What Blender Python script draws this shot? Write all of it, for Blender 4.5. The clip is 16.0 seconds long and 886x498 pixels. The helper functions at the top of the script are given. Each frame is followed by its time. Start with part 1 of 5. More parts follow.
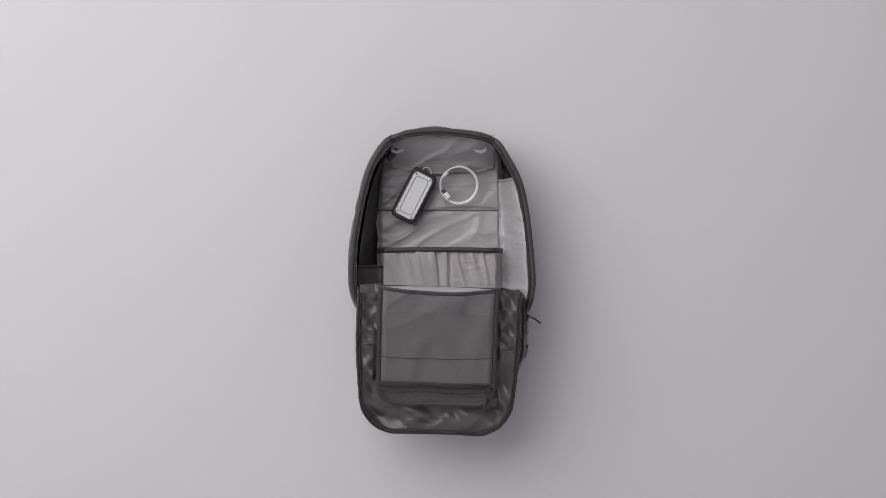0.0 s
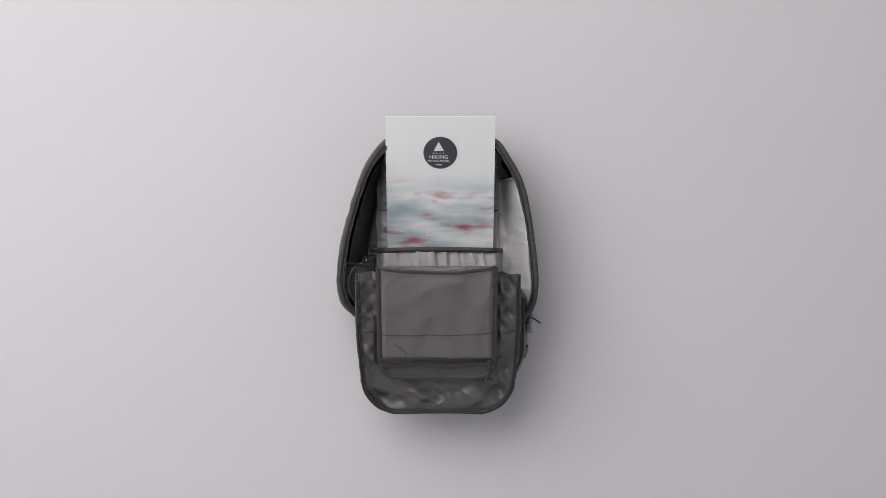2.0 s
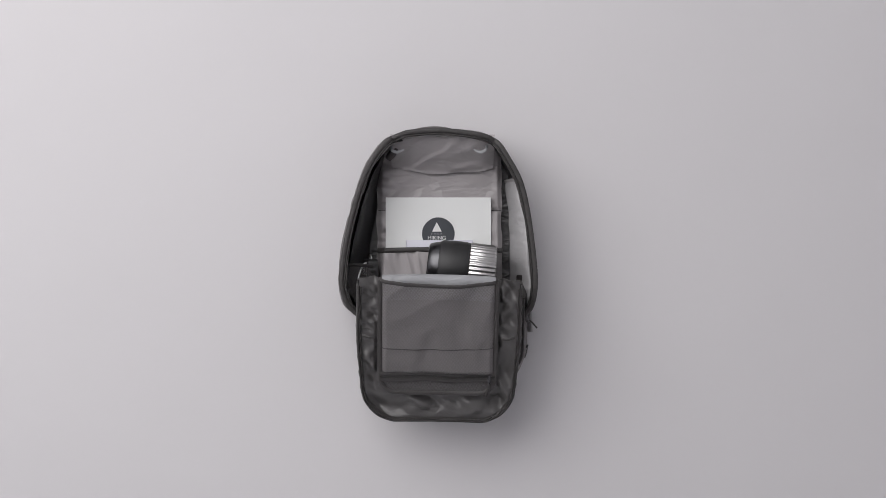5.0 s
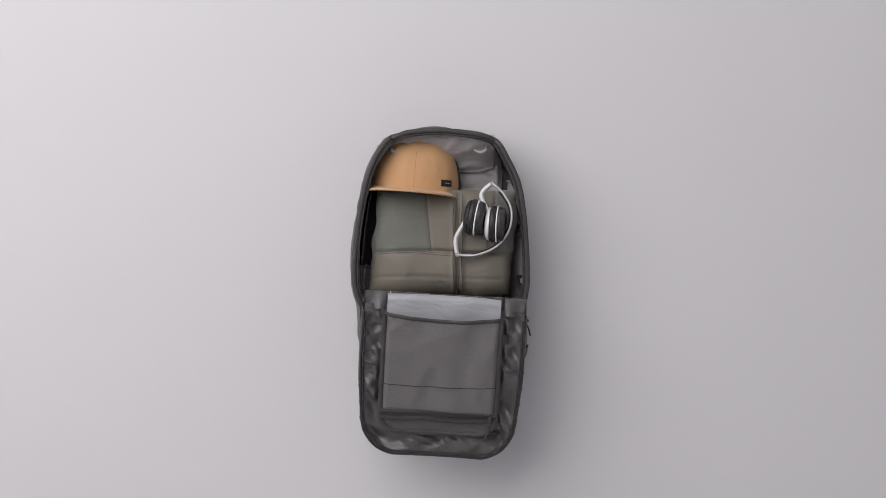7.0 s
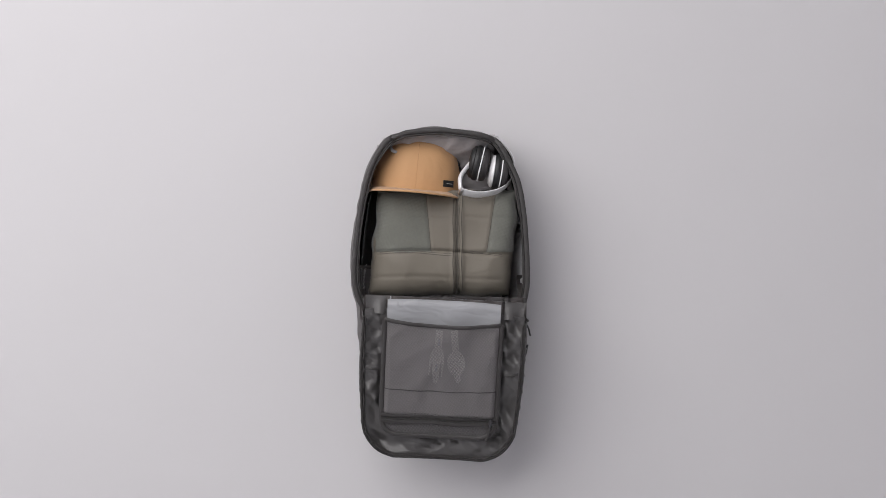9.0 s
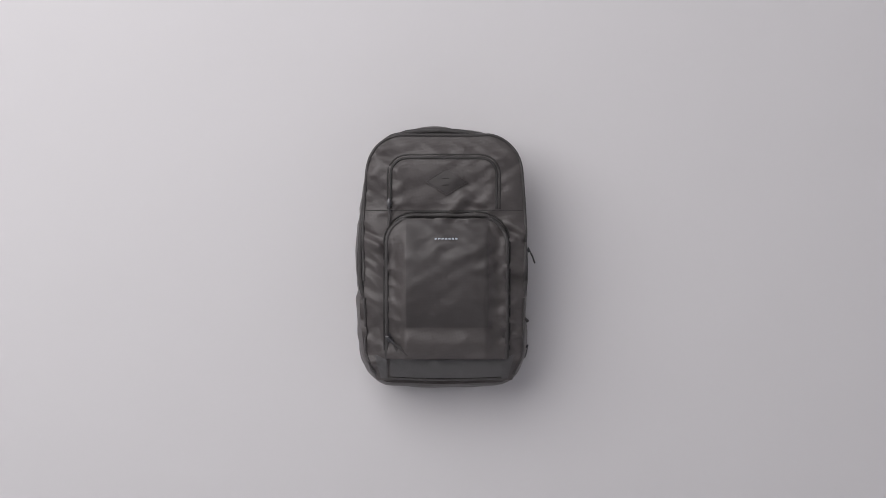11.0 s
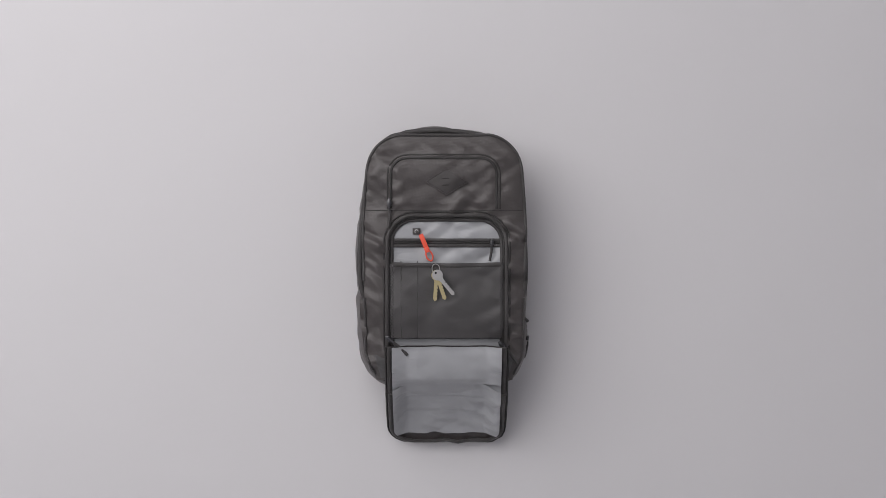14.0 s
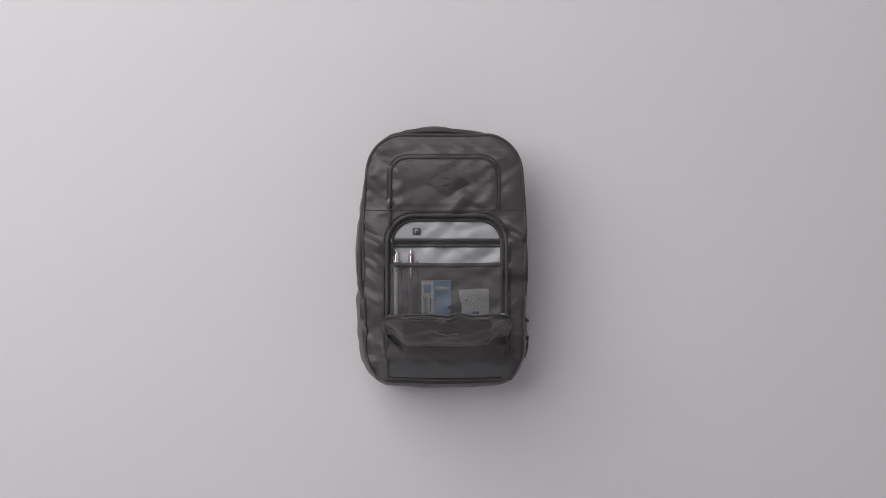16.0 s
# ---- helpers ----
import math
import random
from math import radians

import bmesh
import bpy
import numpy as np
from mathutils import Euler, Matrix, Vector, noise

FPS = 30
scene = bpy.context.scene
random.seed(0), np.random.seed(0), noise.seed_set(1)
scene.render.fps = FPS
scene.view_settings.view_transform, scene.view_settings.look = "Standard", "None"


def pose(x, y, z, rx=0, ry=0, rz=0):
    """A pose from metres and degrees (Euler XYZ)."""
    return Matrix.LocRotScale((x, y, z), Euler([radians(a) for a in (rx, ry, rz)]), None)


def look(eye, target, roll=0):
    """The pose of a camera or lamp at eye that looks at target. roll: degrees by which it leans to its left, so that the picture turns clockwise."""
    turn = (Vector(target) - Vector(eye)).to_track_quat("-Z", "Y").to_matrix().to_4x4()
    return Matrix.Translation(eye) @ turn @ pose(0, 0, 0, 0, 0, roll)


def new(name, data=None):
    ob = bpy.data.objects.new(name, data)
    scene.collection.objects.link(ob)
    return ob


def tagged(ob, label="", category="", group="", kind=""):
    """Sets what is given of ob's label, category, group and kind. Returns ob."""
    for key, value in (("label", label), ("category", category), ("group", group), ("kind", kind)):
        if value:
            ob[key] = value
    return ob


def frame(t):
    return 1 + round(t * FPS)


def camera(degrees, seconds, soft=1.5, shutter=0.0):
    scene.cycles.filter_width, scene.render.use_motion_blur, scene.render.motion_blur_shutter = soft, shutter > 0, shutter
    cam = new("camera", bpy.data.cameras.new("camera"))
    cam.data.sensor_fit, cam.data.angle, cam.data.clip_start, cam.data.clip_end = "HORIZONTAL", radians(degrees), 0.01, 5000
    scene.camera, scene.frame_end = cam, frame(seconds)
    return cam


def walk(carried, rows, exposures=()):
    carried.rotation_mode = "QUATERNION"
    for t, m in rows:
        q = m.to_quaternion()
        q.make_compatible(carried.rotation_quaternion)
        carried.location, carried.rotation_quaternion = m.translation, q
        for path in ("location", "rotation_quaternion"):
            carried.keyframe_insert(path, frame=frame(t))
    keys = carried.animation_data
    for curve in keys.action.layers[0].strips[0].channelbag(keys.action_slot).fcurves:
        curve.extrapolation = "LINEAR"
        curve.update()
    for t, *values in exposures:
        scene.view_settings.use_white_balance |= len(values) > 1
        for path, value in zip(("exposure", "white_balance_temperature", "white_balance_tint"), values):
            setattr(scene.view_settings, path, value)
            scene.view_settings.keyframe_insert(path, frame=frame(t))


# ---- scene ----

# ---------------------------------------------------------------- camera
cam = camera(38.0, 16.0, soft=0.55)
EYE = 2.53
walk(cam, [(0.0, pose(0, 0, EYE)), (16.0, pose(0, 0, EYE))],
     [(0.0, -0.05), (0.5, 0.04), (1.0, 0.0), (2.0, 0.03), (4.2, -0.01), (7.0, 0.04), (9.2, 0.08), (11.5, -0.05), (14.0, -0.09), (16.0, -0.08)])

# ---------------------------------------------------------------- light
world = bpy.data.worlds.new("studio")
scene.world = world
world.use_nodes = True
world.node_tree.nodes["Background"].inputs[0].default_value = (0.78, 0.8, 0.86, 1)
world.node_tree.nodes["Background"].inputs[1].default_value = 0.0


def softbox_light(name, eye, target, sx, sy, watts, colour):
    data = bpy.data.lights.new(name, "AREA")
    data.shape, data.size, data.size_y, data.energy, data.color = "RECTANGLE", sx, sy, watts, colour
    ob = new(name, data)
    ob.matrix_basis = look(eye, target)
    return ob


KEY_EYE, KEY_AIM = (-1.50, 1.50, 2.26), (-0.17, 0.08, 0.0)
softbox_light("softbox_lamp", KEY_EYE, KEY_AIM, 3.1, 3.1, 101.0, (1.0, 0.975, 0.975))


# ---------------------------------------------------------------- materials
def srgb(r, g, b):
    return tuple(((c / 255 + 0.055) / 1.055) ** 2.4 if c > 10 else c / 255 / 12.92 for c in (r, g, b)) + (1,)


def nodes_of(name):
    m = bpy.data.materials.new(name)
    m.use_nodes = True
    nt = m.node_tree
    return m, nt, nt.nodes["Principled BSDF"]


def link(nt, a, b):
    nt.links.new(a, b)


def noise_node(nt, scale, detail=4, rough=0.55, coord=None):
    n = nt.nodes.new("ShaderNodeTexNoise")
    n.inputs["Scale"].default_value, n.inputs["Detail"].default_value = scale, detail
    n.inputs["Roughness"].default_value = rough
    if coord:
        link(nt, coord, n.inputs["Vector"])
    return n


def maths(nt, op, a, b=None):
    n = nt.nodes.new("ShaderNodeMath")
    n.operation = op
    for i, v in enumerate((a, b)):
        if v is None:
            continue
        if isinstance(v, (int, float)):
            n.inputs[i].default_value = v
        else:
            link(nt, v, n.inputs[i])
    return n.outputs[0]


def mix_colour(nt, fac, a, b):
    n = nt.nodes.new("ShaderNodeMix")
    n.data_type = "RGBA"
    link(nt, fac, n.inputs[0])
    n.inputs[6].default_value, n.inputs[7].default_value = a, b
    return n.outputs[2]


def weave(nt, coord, per_m):
    """A plain weave as height, per_m threads to the metre."""
    sep = nt.nodes.new("ShaderNodeSeparateXYZ")
    link(nt, coord, sep.inputs[0])
    k = per_m * math.pi
    sx = maths(nt, "SINE", maths(nt, "MULTIPLY", sep.outputs[0], k))
    sy = maths(nt, "SINE", maths(nt, "MULTIPLY", sep.outputs[1], k))
    return maths(nt, "MULTIPLY", sx, sy)


def cloth(name, colour, vary=0.18, rough=0.55, per_m=700, weave_bump=0.25, fold=0.35, fold_scale=18, sheen=0.1, spec=0.5):
    m, nt, bsdf = nodes_of(name)
    tc = nt.nodes.new("ShaderNodeTexCoord")
    co = tc.outputs["Object"]
    big, small = noise_node(nt, 9, 3, 0.5, co), noise_node(nt, 160, 4, 0.6, co)
    f = maths(nt, "ADD", maths(nt, "MULTIPLY", big.outputs[0], 0.6), maths(nt, "MULTIPLY", small.outputs[0], 0.4))
    lo = tuple(c * (1 - vary) for c in colour[:3]) + (1,)
    hi = tuple(min(1, c * (1 + vary)) for c in colour[:3]) + (1,)
    link(nt, mix_colour(nt, f, lo, hi), bsdf.inputs["Base Color"])
    bsdf.inputs["Roughness"].default_value = rough
    bsdf.inputs["Specular IOR Level"].default_value = spec
    bsdf.inputs["Sheen Weight"].default_value = sheen
    # creases: thin sharp folds that come and go, over soft swells
    mp = nt.nodes.new("ShaderNodeMapping")
    mp.inputs["Rotation"].default_value, mp.inputs["Scale"].default_value = (0, 0, radians(34)), (1.0, 2.6, 1.0)
    link(nt, co, mp.inputs[0])
    folds = noise_node(nt, fold_scale, 2, 0.45, mp.outputs[0])
    folds.inputs["Distortion"].default_value = 0.5
    off = maths(nt, "ABSOLUTE", maths(nt, "SUBTRACT", maths(nt, "MULTIPLY", folds.outputs[0], 2.0), 1.0))
    ridge = maths(nt, "MAXIMUM", maths(nt, "SUBTRACT", 1.0, maths(nt, "MULTIPLY", maths(nt, "MULTIPLY", off, off), 16.0)), 0.0)
    patch = noise_node(nt, fold_scale * 0.45, 1, 0.4, co)
    gate = nt.nodes.new("ShaderNodeMapRange")
    gate.interpolation_type = "SMOOTHSTEP"
    gate.inputs[1].default_value, gate.inputs[2].default_value = 0.44, 0.62
    link(nt, patch.outputs[0], gate.inputs[0])
    swell = noise_node(nt, fold_scale * 0.7, 2, 0.45, co)
    height = maths(nt, "ADD", maths(nt, "MULTIPLY", maths(nt, "MULTIPLY", ridge, gate.outputs[0]), 0.42), maths(nt, "MULTIPLY", swell.outputs[0], 0.55))
    b1 = nt.nodes.new("ShaderNodeBump")
    b1.inputs["Strength"].default_value, b1.inputs["Distance"].default_value = fold, 0.014
    link(nt, height, b1.inputs["Height"])
    b2 = nt.nodes.new("ShaderNodeBump")
    b2.inputs["Strength"].default_value, b2.inputs["Distance"].default_value = weave_bump, 0.0009
    turn = nt.nodes.new("ShaderNodeMapping")
    turn.inputs["Rotation"].default_value = (0, 0, radians(27))
    link(nt, co, turn.inputs[0])
    grain = noise_node(nt, per_m * 0.5, 2, 0.6, co)
    link(nt, maths(nt, "ADD", maths(nt, "MULTIPLY", weave(nt, turn.outputs[0], per_m), 0.5), maths(nt, "MULTIPLY", grain.outputs[0], 0.6)), b2.inputs["Height"])
    link(nt, b1.outputs[0], b2.inputs["Normal"])
    link(nt, b2.outputs[0], bsdf.inputs["Normal"])
    return m


def plain(name, colour, rough=0.4, metal=0.0, vary=0.08, bump=0.1, scale=120, spec=0.5):
    m, nt, bsdf = nodes_of(name)
    tc = nt.nodes.new("ShaderNodeTexCoord")
    n = noise_node(nt, scale, 5, 0.6, tc.outputs["Object"])
    lo = tuple(c * (1 - vary) for c in colour[:3]) + (1,)
    hi = tuple(min(1, c * (1 + vary)) for c in colour[:3]) + (1,)
    link(nt, mix_colour(nt, n.outputs[0], lo, hi), bsdf.inputs["Base Color"])
    bsdf.inputs["Roughness"].default_value, bsdf.inputs["Metallic"].default_value = rough, metal
    bsdf.inputs["Specular IOR Level"].default_value = spec
    b = nt.nodes.new("ShaderNodeBump")
    b.inputs["Strength"].default_value, b.inputs["Distance"].default_value = bump, 0.001
    link(nt, n.outputs[0], b.inputs["Height"])
    link(nt, b.outputs[0], bsdf.inputs["Normal"])
    return m


def net(name, colour, pitch, solid, vary=0.15):
    """An open mesh fabric: threads with real gaps between them."""
    m, nt, bsdf = nodes_of(name)
    tc = nt.nodes.new("ShaderNodeTexCoord")
    co = tc.outputs["Object"]
    n = noise_node(nt, 30, 3, 0.5, co)
    lo = tuple(c * (1 - vary) for c in colour[:3]) + (1,)
    hi = tuple(min(1, c * (1 + vary)) for c in colour[:3]) + (1,)
    link(nt, mix_colour(nt, n.outputs[0], lo, hi), bsdf.inputs["Base Color"])
    bsdf.inputs["Roughness"].default_value = 0.6
    w = weave(nt, co, 1 / pitch)
    hole = maths(nt, "GREATER_THAN", w, solid)
    clear = nt.nodes.new("ShaderNodeBsdfTransparent")
    mix = nt.nodes.new("ShaderNodeMixShader")
    link(nt, hole, mix.inputs[0])
    link(nt, bsdf.outputs[0], mix.inputs[1])
    link(nt, clear.outputs[0], mix.inputs[2])
    link(nt, mix.outputs[0], nt.nodes["Material Output"].inputs["Surface"])
    return m


M_PAPER = plain("backdrop_paper", (0.60, 0.59, 0.605, 1), 0.75, 0, 0.012, 0.03, 3, 0.25)
# paint of the unseen walls and ceiling, pale so they bounce fill light
M_BOUNCE = plain("bounce_wall_paint", (0.80, 0.80, 0.82, 1), 0.8, 0, 0.03, 0.05, 6)
M_OUTER = cloth("charcoal_polyester", (0.0575, 0.0505, 0.0500, 1), 0.18, 0.45, 760, 0.2, 0.12, 13, 0.03, 0.48)
M_PANEL = cloth("black_coated_panel", (0.0450, 0.0400, 0.0400, 1), 0.1, 0.45, 800, 0.12, 0.05, 9, 0.0, 0.42)
M_BASE = cloth("coated_base_fabric", (0.068, 0.066, 0.067, 1), 0.08, 0.4, 500, 0.1, 0.1, 8, 0.0)
M_DARK = cloth("dark_shiny_lining", (0.073, 0.070, 0.070, 1), 0.12, 0.38, 900, 0.12, 0.22, 17, 0.0, 0.62)
M_BLACK = cloth("black_side_lining", (0.042, 0.041, 0.042, 1), 0.15, 0.36, 900, 0.15, 0.4, 20, 0.0)
M_GREY = cloth("grey_taffeta_lining", (0.365, 0.345, 0.352, 1), 0.05, 0.34, 1100, 0.06, 0.20, 16, 0.05)
M_LIGHT = cloth("pale_grey_lining", (0.315, 0.320, 0.336, 1), 0.05, 0.38, 1100, 0.06, 0.18, 15, 0.05)
M_SIDE = cloth("grey_side_lining", (0.42, 0.415, 0.425, 1), 0.05, 0.38, 1100, 0.06, 0.22, 15, 0.05)
M_TAPE = cloth("black_binding_tape", (0.032, 0.029, 0.029, 1), 0.12, 0.55, 520, 0.15, 0.1, 40, 0.1)
M_ZIP = plain("black_zip_coil", (0.020, 0.0185, 0.018, 1), 0.65, 0, 0.1, 0.3, 900)
M_NET = net("grey_mesh_net", (0.175, 0.164, 0.167, 1), 0.0013, 0.12)
M_BACKING = cloth("grey_organiser_lining", (0.245, 0.233, 0.237, 1), 0.06, 0.36, 1000, 0.06, 0.3, 14, 0.03)
M_NETDARK = net("dark_mesh_net", (0.095, 0.090, 0.092, 1), 0.0013, 0.02)
M_METAL = plain("gunmetal", (0.10, 0.10, 0.105, 1), 0.3, 1.0, 0.1, 0.1, 300)
M_STEEL = plain("brushed_steel", (0.62, 0.61, 0.60, 1), 0.28, 1.0, 0.08, 0.1, 200)
M_SILVER = plain("silver_plastic", (0.70, 0.70, 0.71, 1), 0.32, 0.12, 0.03, 0.02, 80)
M_WHITE = plain("white_plastic", (0.80, 0.80, 0.80, 1), 0.35, 0, 0.02, 0.03, 100)
M_RUBBER = plain("black_rubber", (0.016, 0.016, 0.017, 1), 0.5, 0, 0.15, 0.15, 200)
M_CUSHION = plain("dark_leatherette", (0.030, 0.026, 0.027, 1), 0.42, 0, 0.2, 0.3, 260)
M_PAGE = plain("magazine_paper", (0.80, 0.80, 0.79, 1), 0.35, 0, 0.02, 0.02, 40)
M_BOOK = cloth("lilac_white_cover", (0.66, 0.66, 0.74, 1), 0.03, 0.6, 900, 0.1, 0.02, 12, 0.0)
M_FLEECE = cloth("grey_green_fleece", (0.150, 0.153, 0.133, 1), 0.3, 0.95, 700, 0.35, 0.12, 16, 0.4)
M_NYLON = cloth("khaki_nylon", (0.178, 0.160, 0.131, 1), 0.06, 0.55, 900, 0.10, 0.10, 14, 0.1, 0.35)
M_SEAM = cloth("dark_khaki_stitching", (0.085, 0.077, 0.064, 1), 0.1, 0.7, 500, 0.3, 0.1, 20)
M_CAP = cloth("ochre_cotton", (0.50, 0.285, 0.135, 1), 0.06, 0.75, 800, 0.08, 0.14, 14, 0.2)
M_CAPNET = net("dark_cap_mesh", (0.060, 0.050, 0.055, 1), 0.0018, 0.4)
M_RED = plain("coral_red_webbing", (0.72, 0.085, 0.045, 1), 0.5, 0, 0.1, 0.4, 500)
M_CUTLERY = plain("satin_steel", (0.76, 0.74, 0.72, 1), 0.40, 0.3, 0.05, 0.08, 160)
M_BRASS = plain("worn_brass", (0.55, 0.47, 0.27, 1), 0.35, 0.9, 0.12, 0.15, 200)
M_PURPLE = plain("purple_plastic", (0.23, 0.13, 0.23, 1), 0.3, 0, 0.05, 0.03, 100)
M_BLUE = plain("light_blue_card", (0.25, 0.44, 0.68, 1), 0.4, 0, 0.04, 0.03, 100)
M_CARD = plain("white_card", (0.76, 0.76, 0.75, 1), 0.45, 0, 0.03, 0.03, 100)
M_INK = plain("dark_print", (0.045, 0.05, 0.06, 1), 0.5, 0, 0.1, 0.02, 100)
M_NAVY = plain("navy_print", (0.06, 0.10, 0.28, 1), 0.5, 0, 0.1, 0.02, 100)
M_GREYINK = plain("grey_print", (0.36, 0.40, 0.46, 1), 0.5, 0, 0.1, 0.02, 100)


def cover_material():
    """Snowy slopes fading into white, with patches of red heath."""
    m, nt, bsdf = nodes_of("magazine_cover_print")
    tc = nt.nodes.new("ShaderNodeTexCoord")
    co = tc.outputs["Object"]
    mp = nt.nodes.new("ShaderNodeMapping")
    mp.inputs["Scale"].default_value = (7, 26, 1)
    mp.inputs["Rotation"].default_value = (0, 0, radians(14))
    link(nt, co, mp.inputs[0])
    n1, n2 = noise_node(nt, 1.0, 4, 0.5, mp.outputs[0]), noise_node(nt, 1.35, 3, 0.5, mp.outputs[0])
    sep = nt.nodes.new("ShaderNodeSeparateXYZ")
    link(nt, co, sep.inputs[0])
    low = nt.nodes.new("ShaderNodeMapRange")
    low.inputs[1].default_value, low.inputs[2].default_value = 0.03, -0.03
    link(nt, sep.outputs[1], low.inputs[0])
    r1 = nt.nodes.new("ShaderNodeValToRGB")
    r1.color_ramp.elements[0].position, r1.color_ramp.elements[0].color = 0.36, (0.36, 0.47, 0.50, 1)
    r1.color_ramp.elements[1].position, r1.color_ramp.elements[1].color = 0.62, (0.83, 0.85, 0.85, 1)
    link(nt, n1.outputs[0], r1.inputs[0])
    red = nt.nodes.new("ShaderNodeValToRGB")
    red.color_ramp.elements[0].position, red.color_ramp.elements[0].color = 0.55, (0, 0, 0, 1)
    red.color_ramp.elements[1].position, red.color_ramp.elements[1].color = 0.68, (1, 1, 1, 1)
    link(nt, n2.outputs[0], red.inputs[0])
    a = nt.nodes.new("ShaderNodeMix")
    a.data_type = "RGBA"
    link(nt, maths(nt, "MULTIPLY", low.outputs[0], 1.0), a.inputs[0])
    a.inputs[6].default_value = (0.80, 0.815, 0.81, 1)
    link(nt, r1.outputs[0], a.inputs[7])
    b = nt.nodes.new("ShaderNodeMix")
    b.data_type = "RGBA"
    link(nt, maths(nt, "MULTIPLY", maths(nt, "MULTIPLY", red.outputs[0], low.outputs[0]), 0.85), b.inputs[0])
    link(nt, a.outputs[2], b.inputs[6])
    b.inputs[7].default_value = (0.42, 0.06, 0.09, 1)
    link(nt, b.outputs[2], bsdf.inputs["Base Color"])
    bsdf.inputs["Roughness"].default_value = 0.3
    return m


M_COVER = cover_material()


# ---------------------------------------------------------------- mesh tools
def smooth_step(a, b, x):
    t = min(1.0, max(0.0, (x - a) / (b - a)))
    return t * t * (3 - 2 * t)


def nz(x, y, z=0.0):
    return noise.noise(Vector((x, y, z)))


def crease(x, y, seed, sx, sy):
    """Sharp-backed folds: ridged noise in -1..1."""
    return 1 - 2 * abs(nz(x * sx + 0.35 * nz(x * 20, y * 20, seed), y * sy, seed))


def sharp(x, y, seed, sx, sy):
    """Narrow rounded folds with flat cloth between them, in 0..1."""
    return math.exp(-(5.0 * nz(x * sx + 0.25 * nz(x * 24, y * 24, seed), y * sy, seed)) ** 2)


def slab(nx, ny, f, thick, down=(0, 0, -1)):
    """A sheet with thickness: f(u, v) is its upper face."""
    bm = bmesh.new()
    d = Vector(down) * thick
    top = [[bm.verts.new(f(i / nx, j / ny)) for i in range(nx + 1)] for j in range(ny + 1)]
    low = [[bm.verts.new(v.co + d) for v in row] for row in top]
    for j in range(ny):
        for i in range(nx):
            bm.faces.new((top[j][i], top[j][i + 1], top[j + 1][i + 1], top[j + 1][i]))
            bm.faces.new((low[j][i], low[j + 1][i], low[j + 1][i + 1], low[j][i + 1]))
    for i in range(nx):
        bm.faces.new((top[0][i + 1], top[0][i], low[0][i], low[0][i + 1]))
        bm.faces.new((top[ny][i], top[ny][i + 1], low[ny][i + 1], low[ny][i]))
    for j in range(ny):
        bm.faces.new((top[j][0], top[j + 1][0], low[j + 1][0], low[j][0]))
        bm.faces.new((top[j + 1][nx], top[j][nx], low[j][nx], low[j + 1][nx]))
    bmesh.ops.recalc_face_normals(bm, faces=bm.faces)
    return bm


def smooth_path(pts, n, closed=False):
    """n points along a Catmull-Rom curve through pts."""
    p = [Vector(q) for q in pts]
    out, segs = [], len(p) if closed else len(p) - 1
    for k in range(n):
        s = k / (n if closed else n - 1) * segs
        i = min(int(s), segs - 1)
        t = s - i
        if closed:
            a, b, c, d = p[(i - 1) % segs], p[i % segs], p[(i + 1) % segs], p[(i + 2) % segs]
        else:
            a, b, c, d = p[max(i - 1, 0)], p[i], p[i + 1], p[min(i + 2, segs)]
        out.append(0.5 * (2 * b + (c - a) * t + (2 * a - 5 * b + 4 * c - d) * t * t + (3 * b - a - 3 * c + d) * t ** 3))
    return out


def tube(path, rx, ry=None, segs=8, closed=False, bm=None, up=(0, 0, 1), taper=None):
    """A tube of oval section along path; ry is its size along up."""
    bm = bm or bmesh.new()
    ry = ry or rx
    path = [Vector(q) for q in path]
    n, rings = len(path), []
    for i, c in enumerate(path):
        a = path[(i - 1) % n] if closed or i > 0 else c
        b = path[(i + 1) % n] if closed or i < n - 1 else c
        t = (b - a).normalized()
        side = t.cross(Vector(up))
        side = side.normalized() if side.length > 1e-6 else Vector((1, 0, 0))
        u = side.cross(t).normalized()
        k = taper(i / max(1, n - 1)) if taper else 1.0
        rings.append([bm.verts.new(c + side * rx * k * math.cos(w) + u * ry * k * math.sin(w))
                      for w in (2 * math.pi * s / segs for s in range(segs))])
    m = n if closed else n - 1
    for i in range(m):
        r, q = rings[i], rings[(i + 1) % n]
        for s in range(segs):
            bm.faces.new((r[s], r[(s + 1) % segs], q[(s + 1) % segs], q[s]))
    if not closed:
        bm.faces.new(rings[0])
        bm.faces.new(rings[-1])
    bmesh.ops.recalc_face_normals(bm, faces=bm.faces)
    return bm


def box(sx, sy, sz, m=None, bevel=0.0, segs=2, bm=None):
    made = bmesh.new()
    bmesh.ops.create_cube(made, size=1)
    bmesh.ops.scale(made, vec=(sx, sy, sz), verts=made.verts)
    if bevel:
        bmesh.ops.bevel(made, geom=made.edges[:], offset=bevel, segments=segs, affect="EDGES", profile=0.5)
    if m:
        bmesh.ops.transform(made, matrix=m, verts=made.verts)
    return made if bm is None else merge(bm, made)


def merge(bm, other):
    me = bpy.data.meshes.new("joined")
    other.to_mesh(me)
    other.free()
    bm.from_mesh(me)
    bpy.data.meshes.remove(me)
    return bm


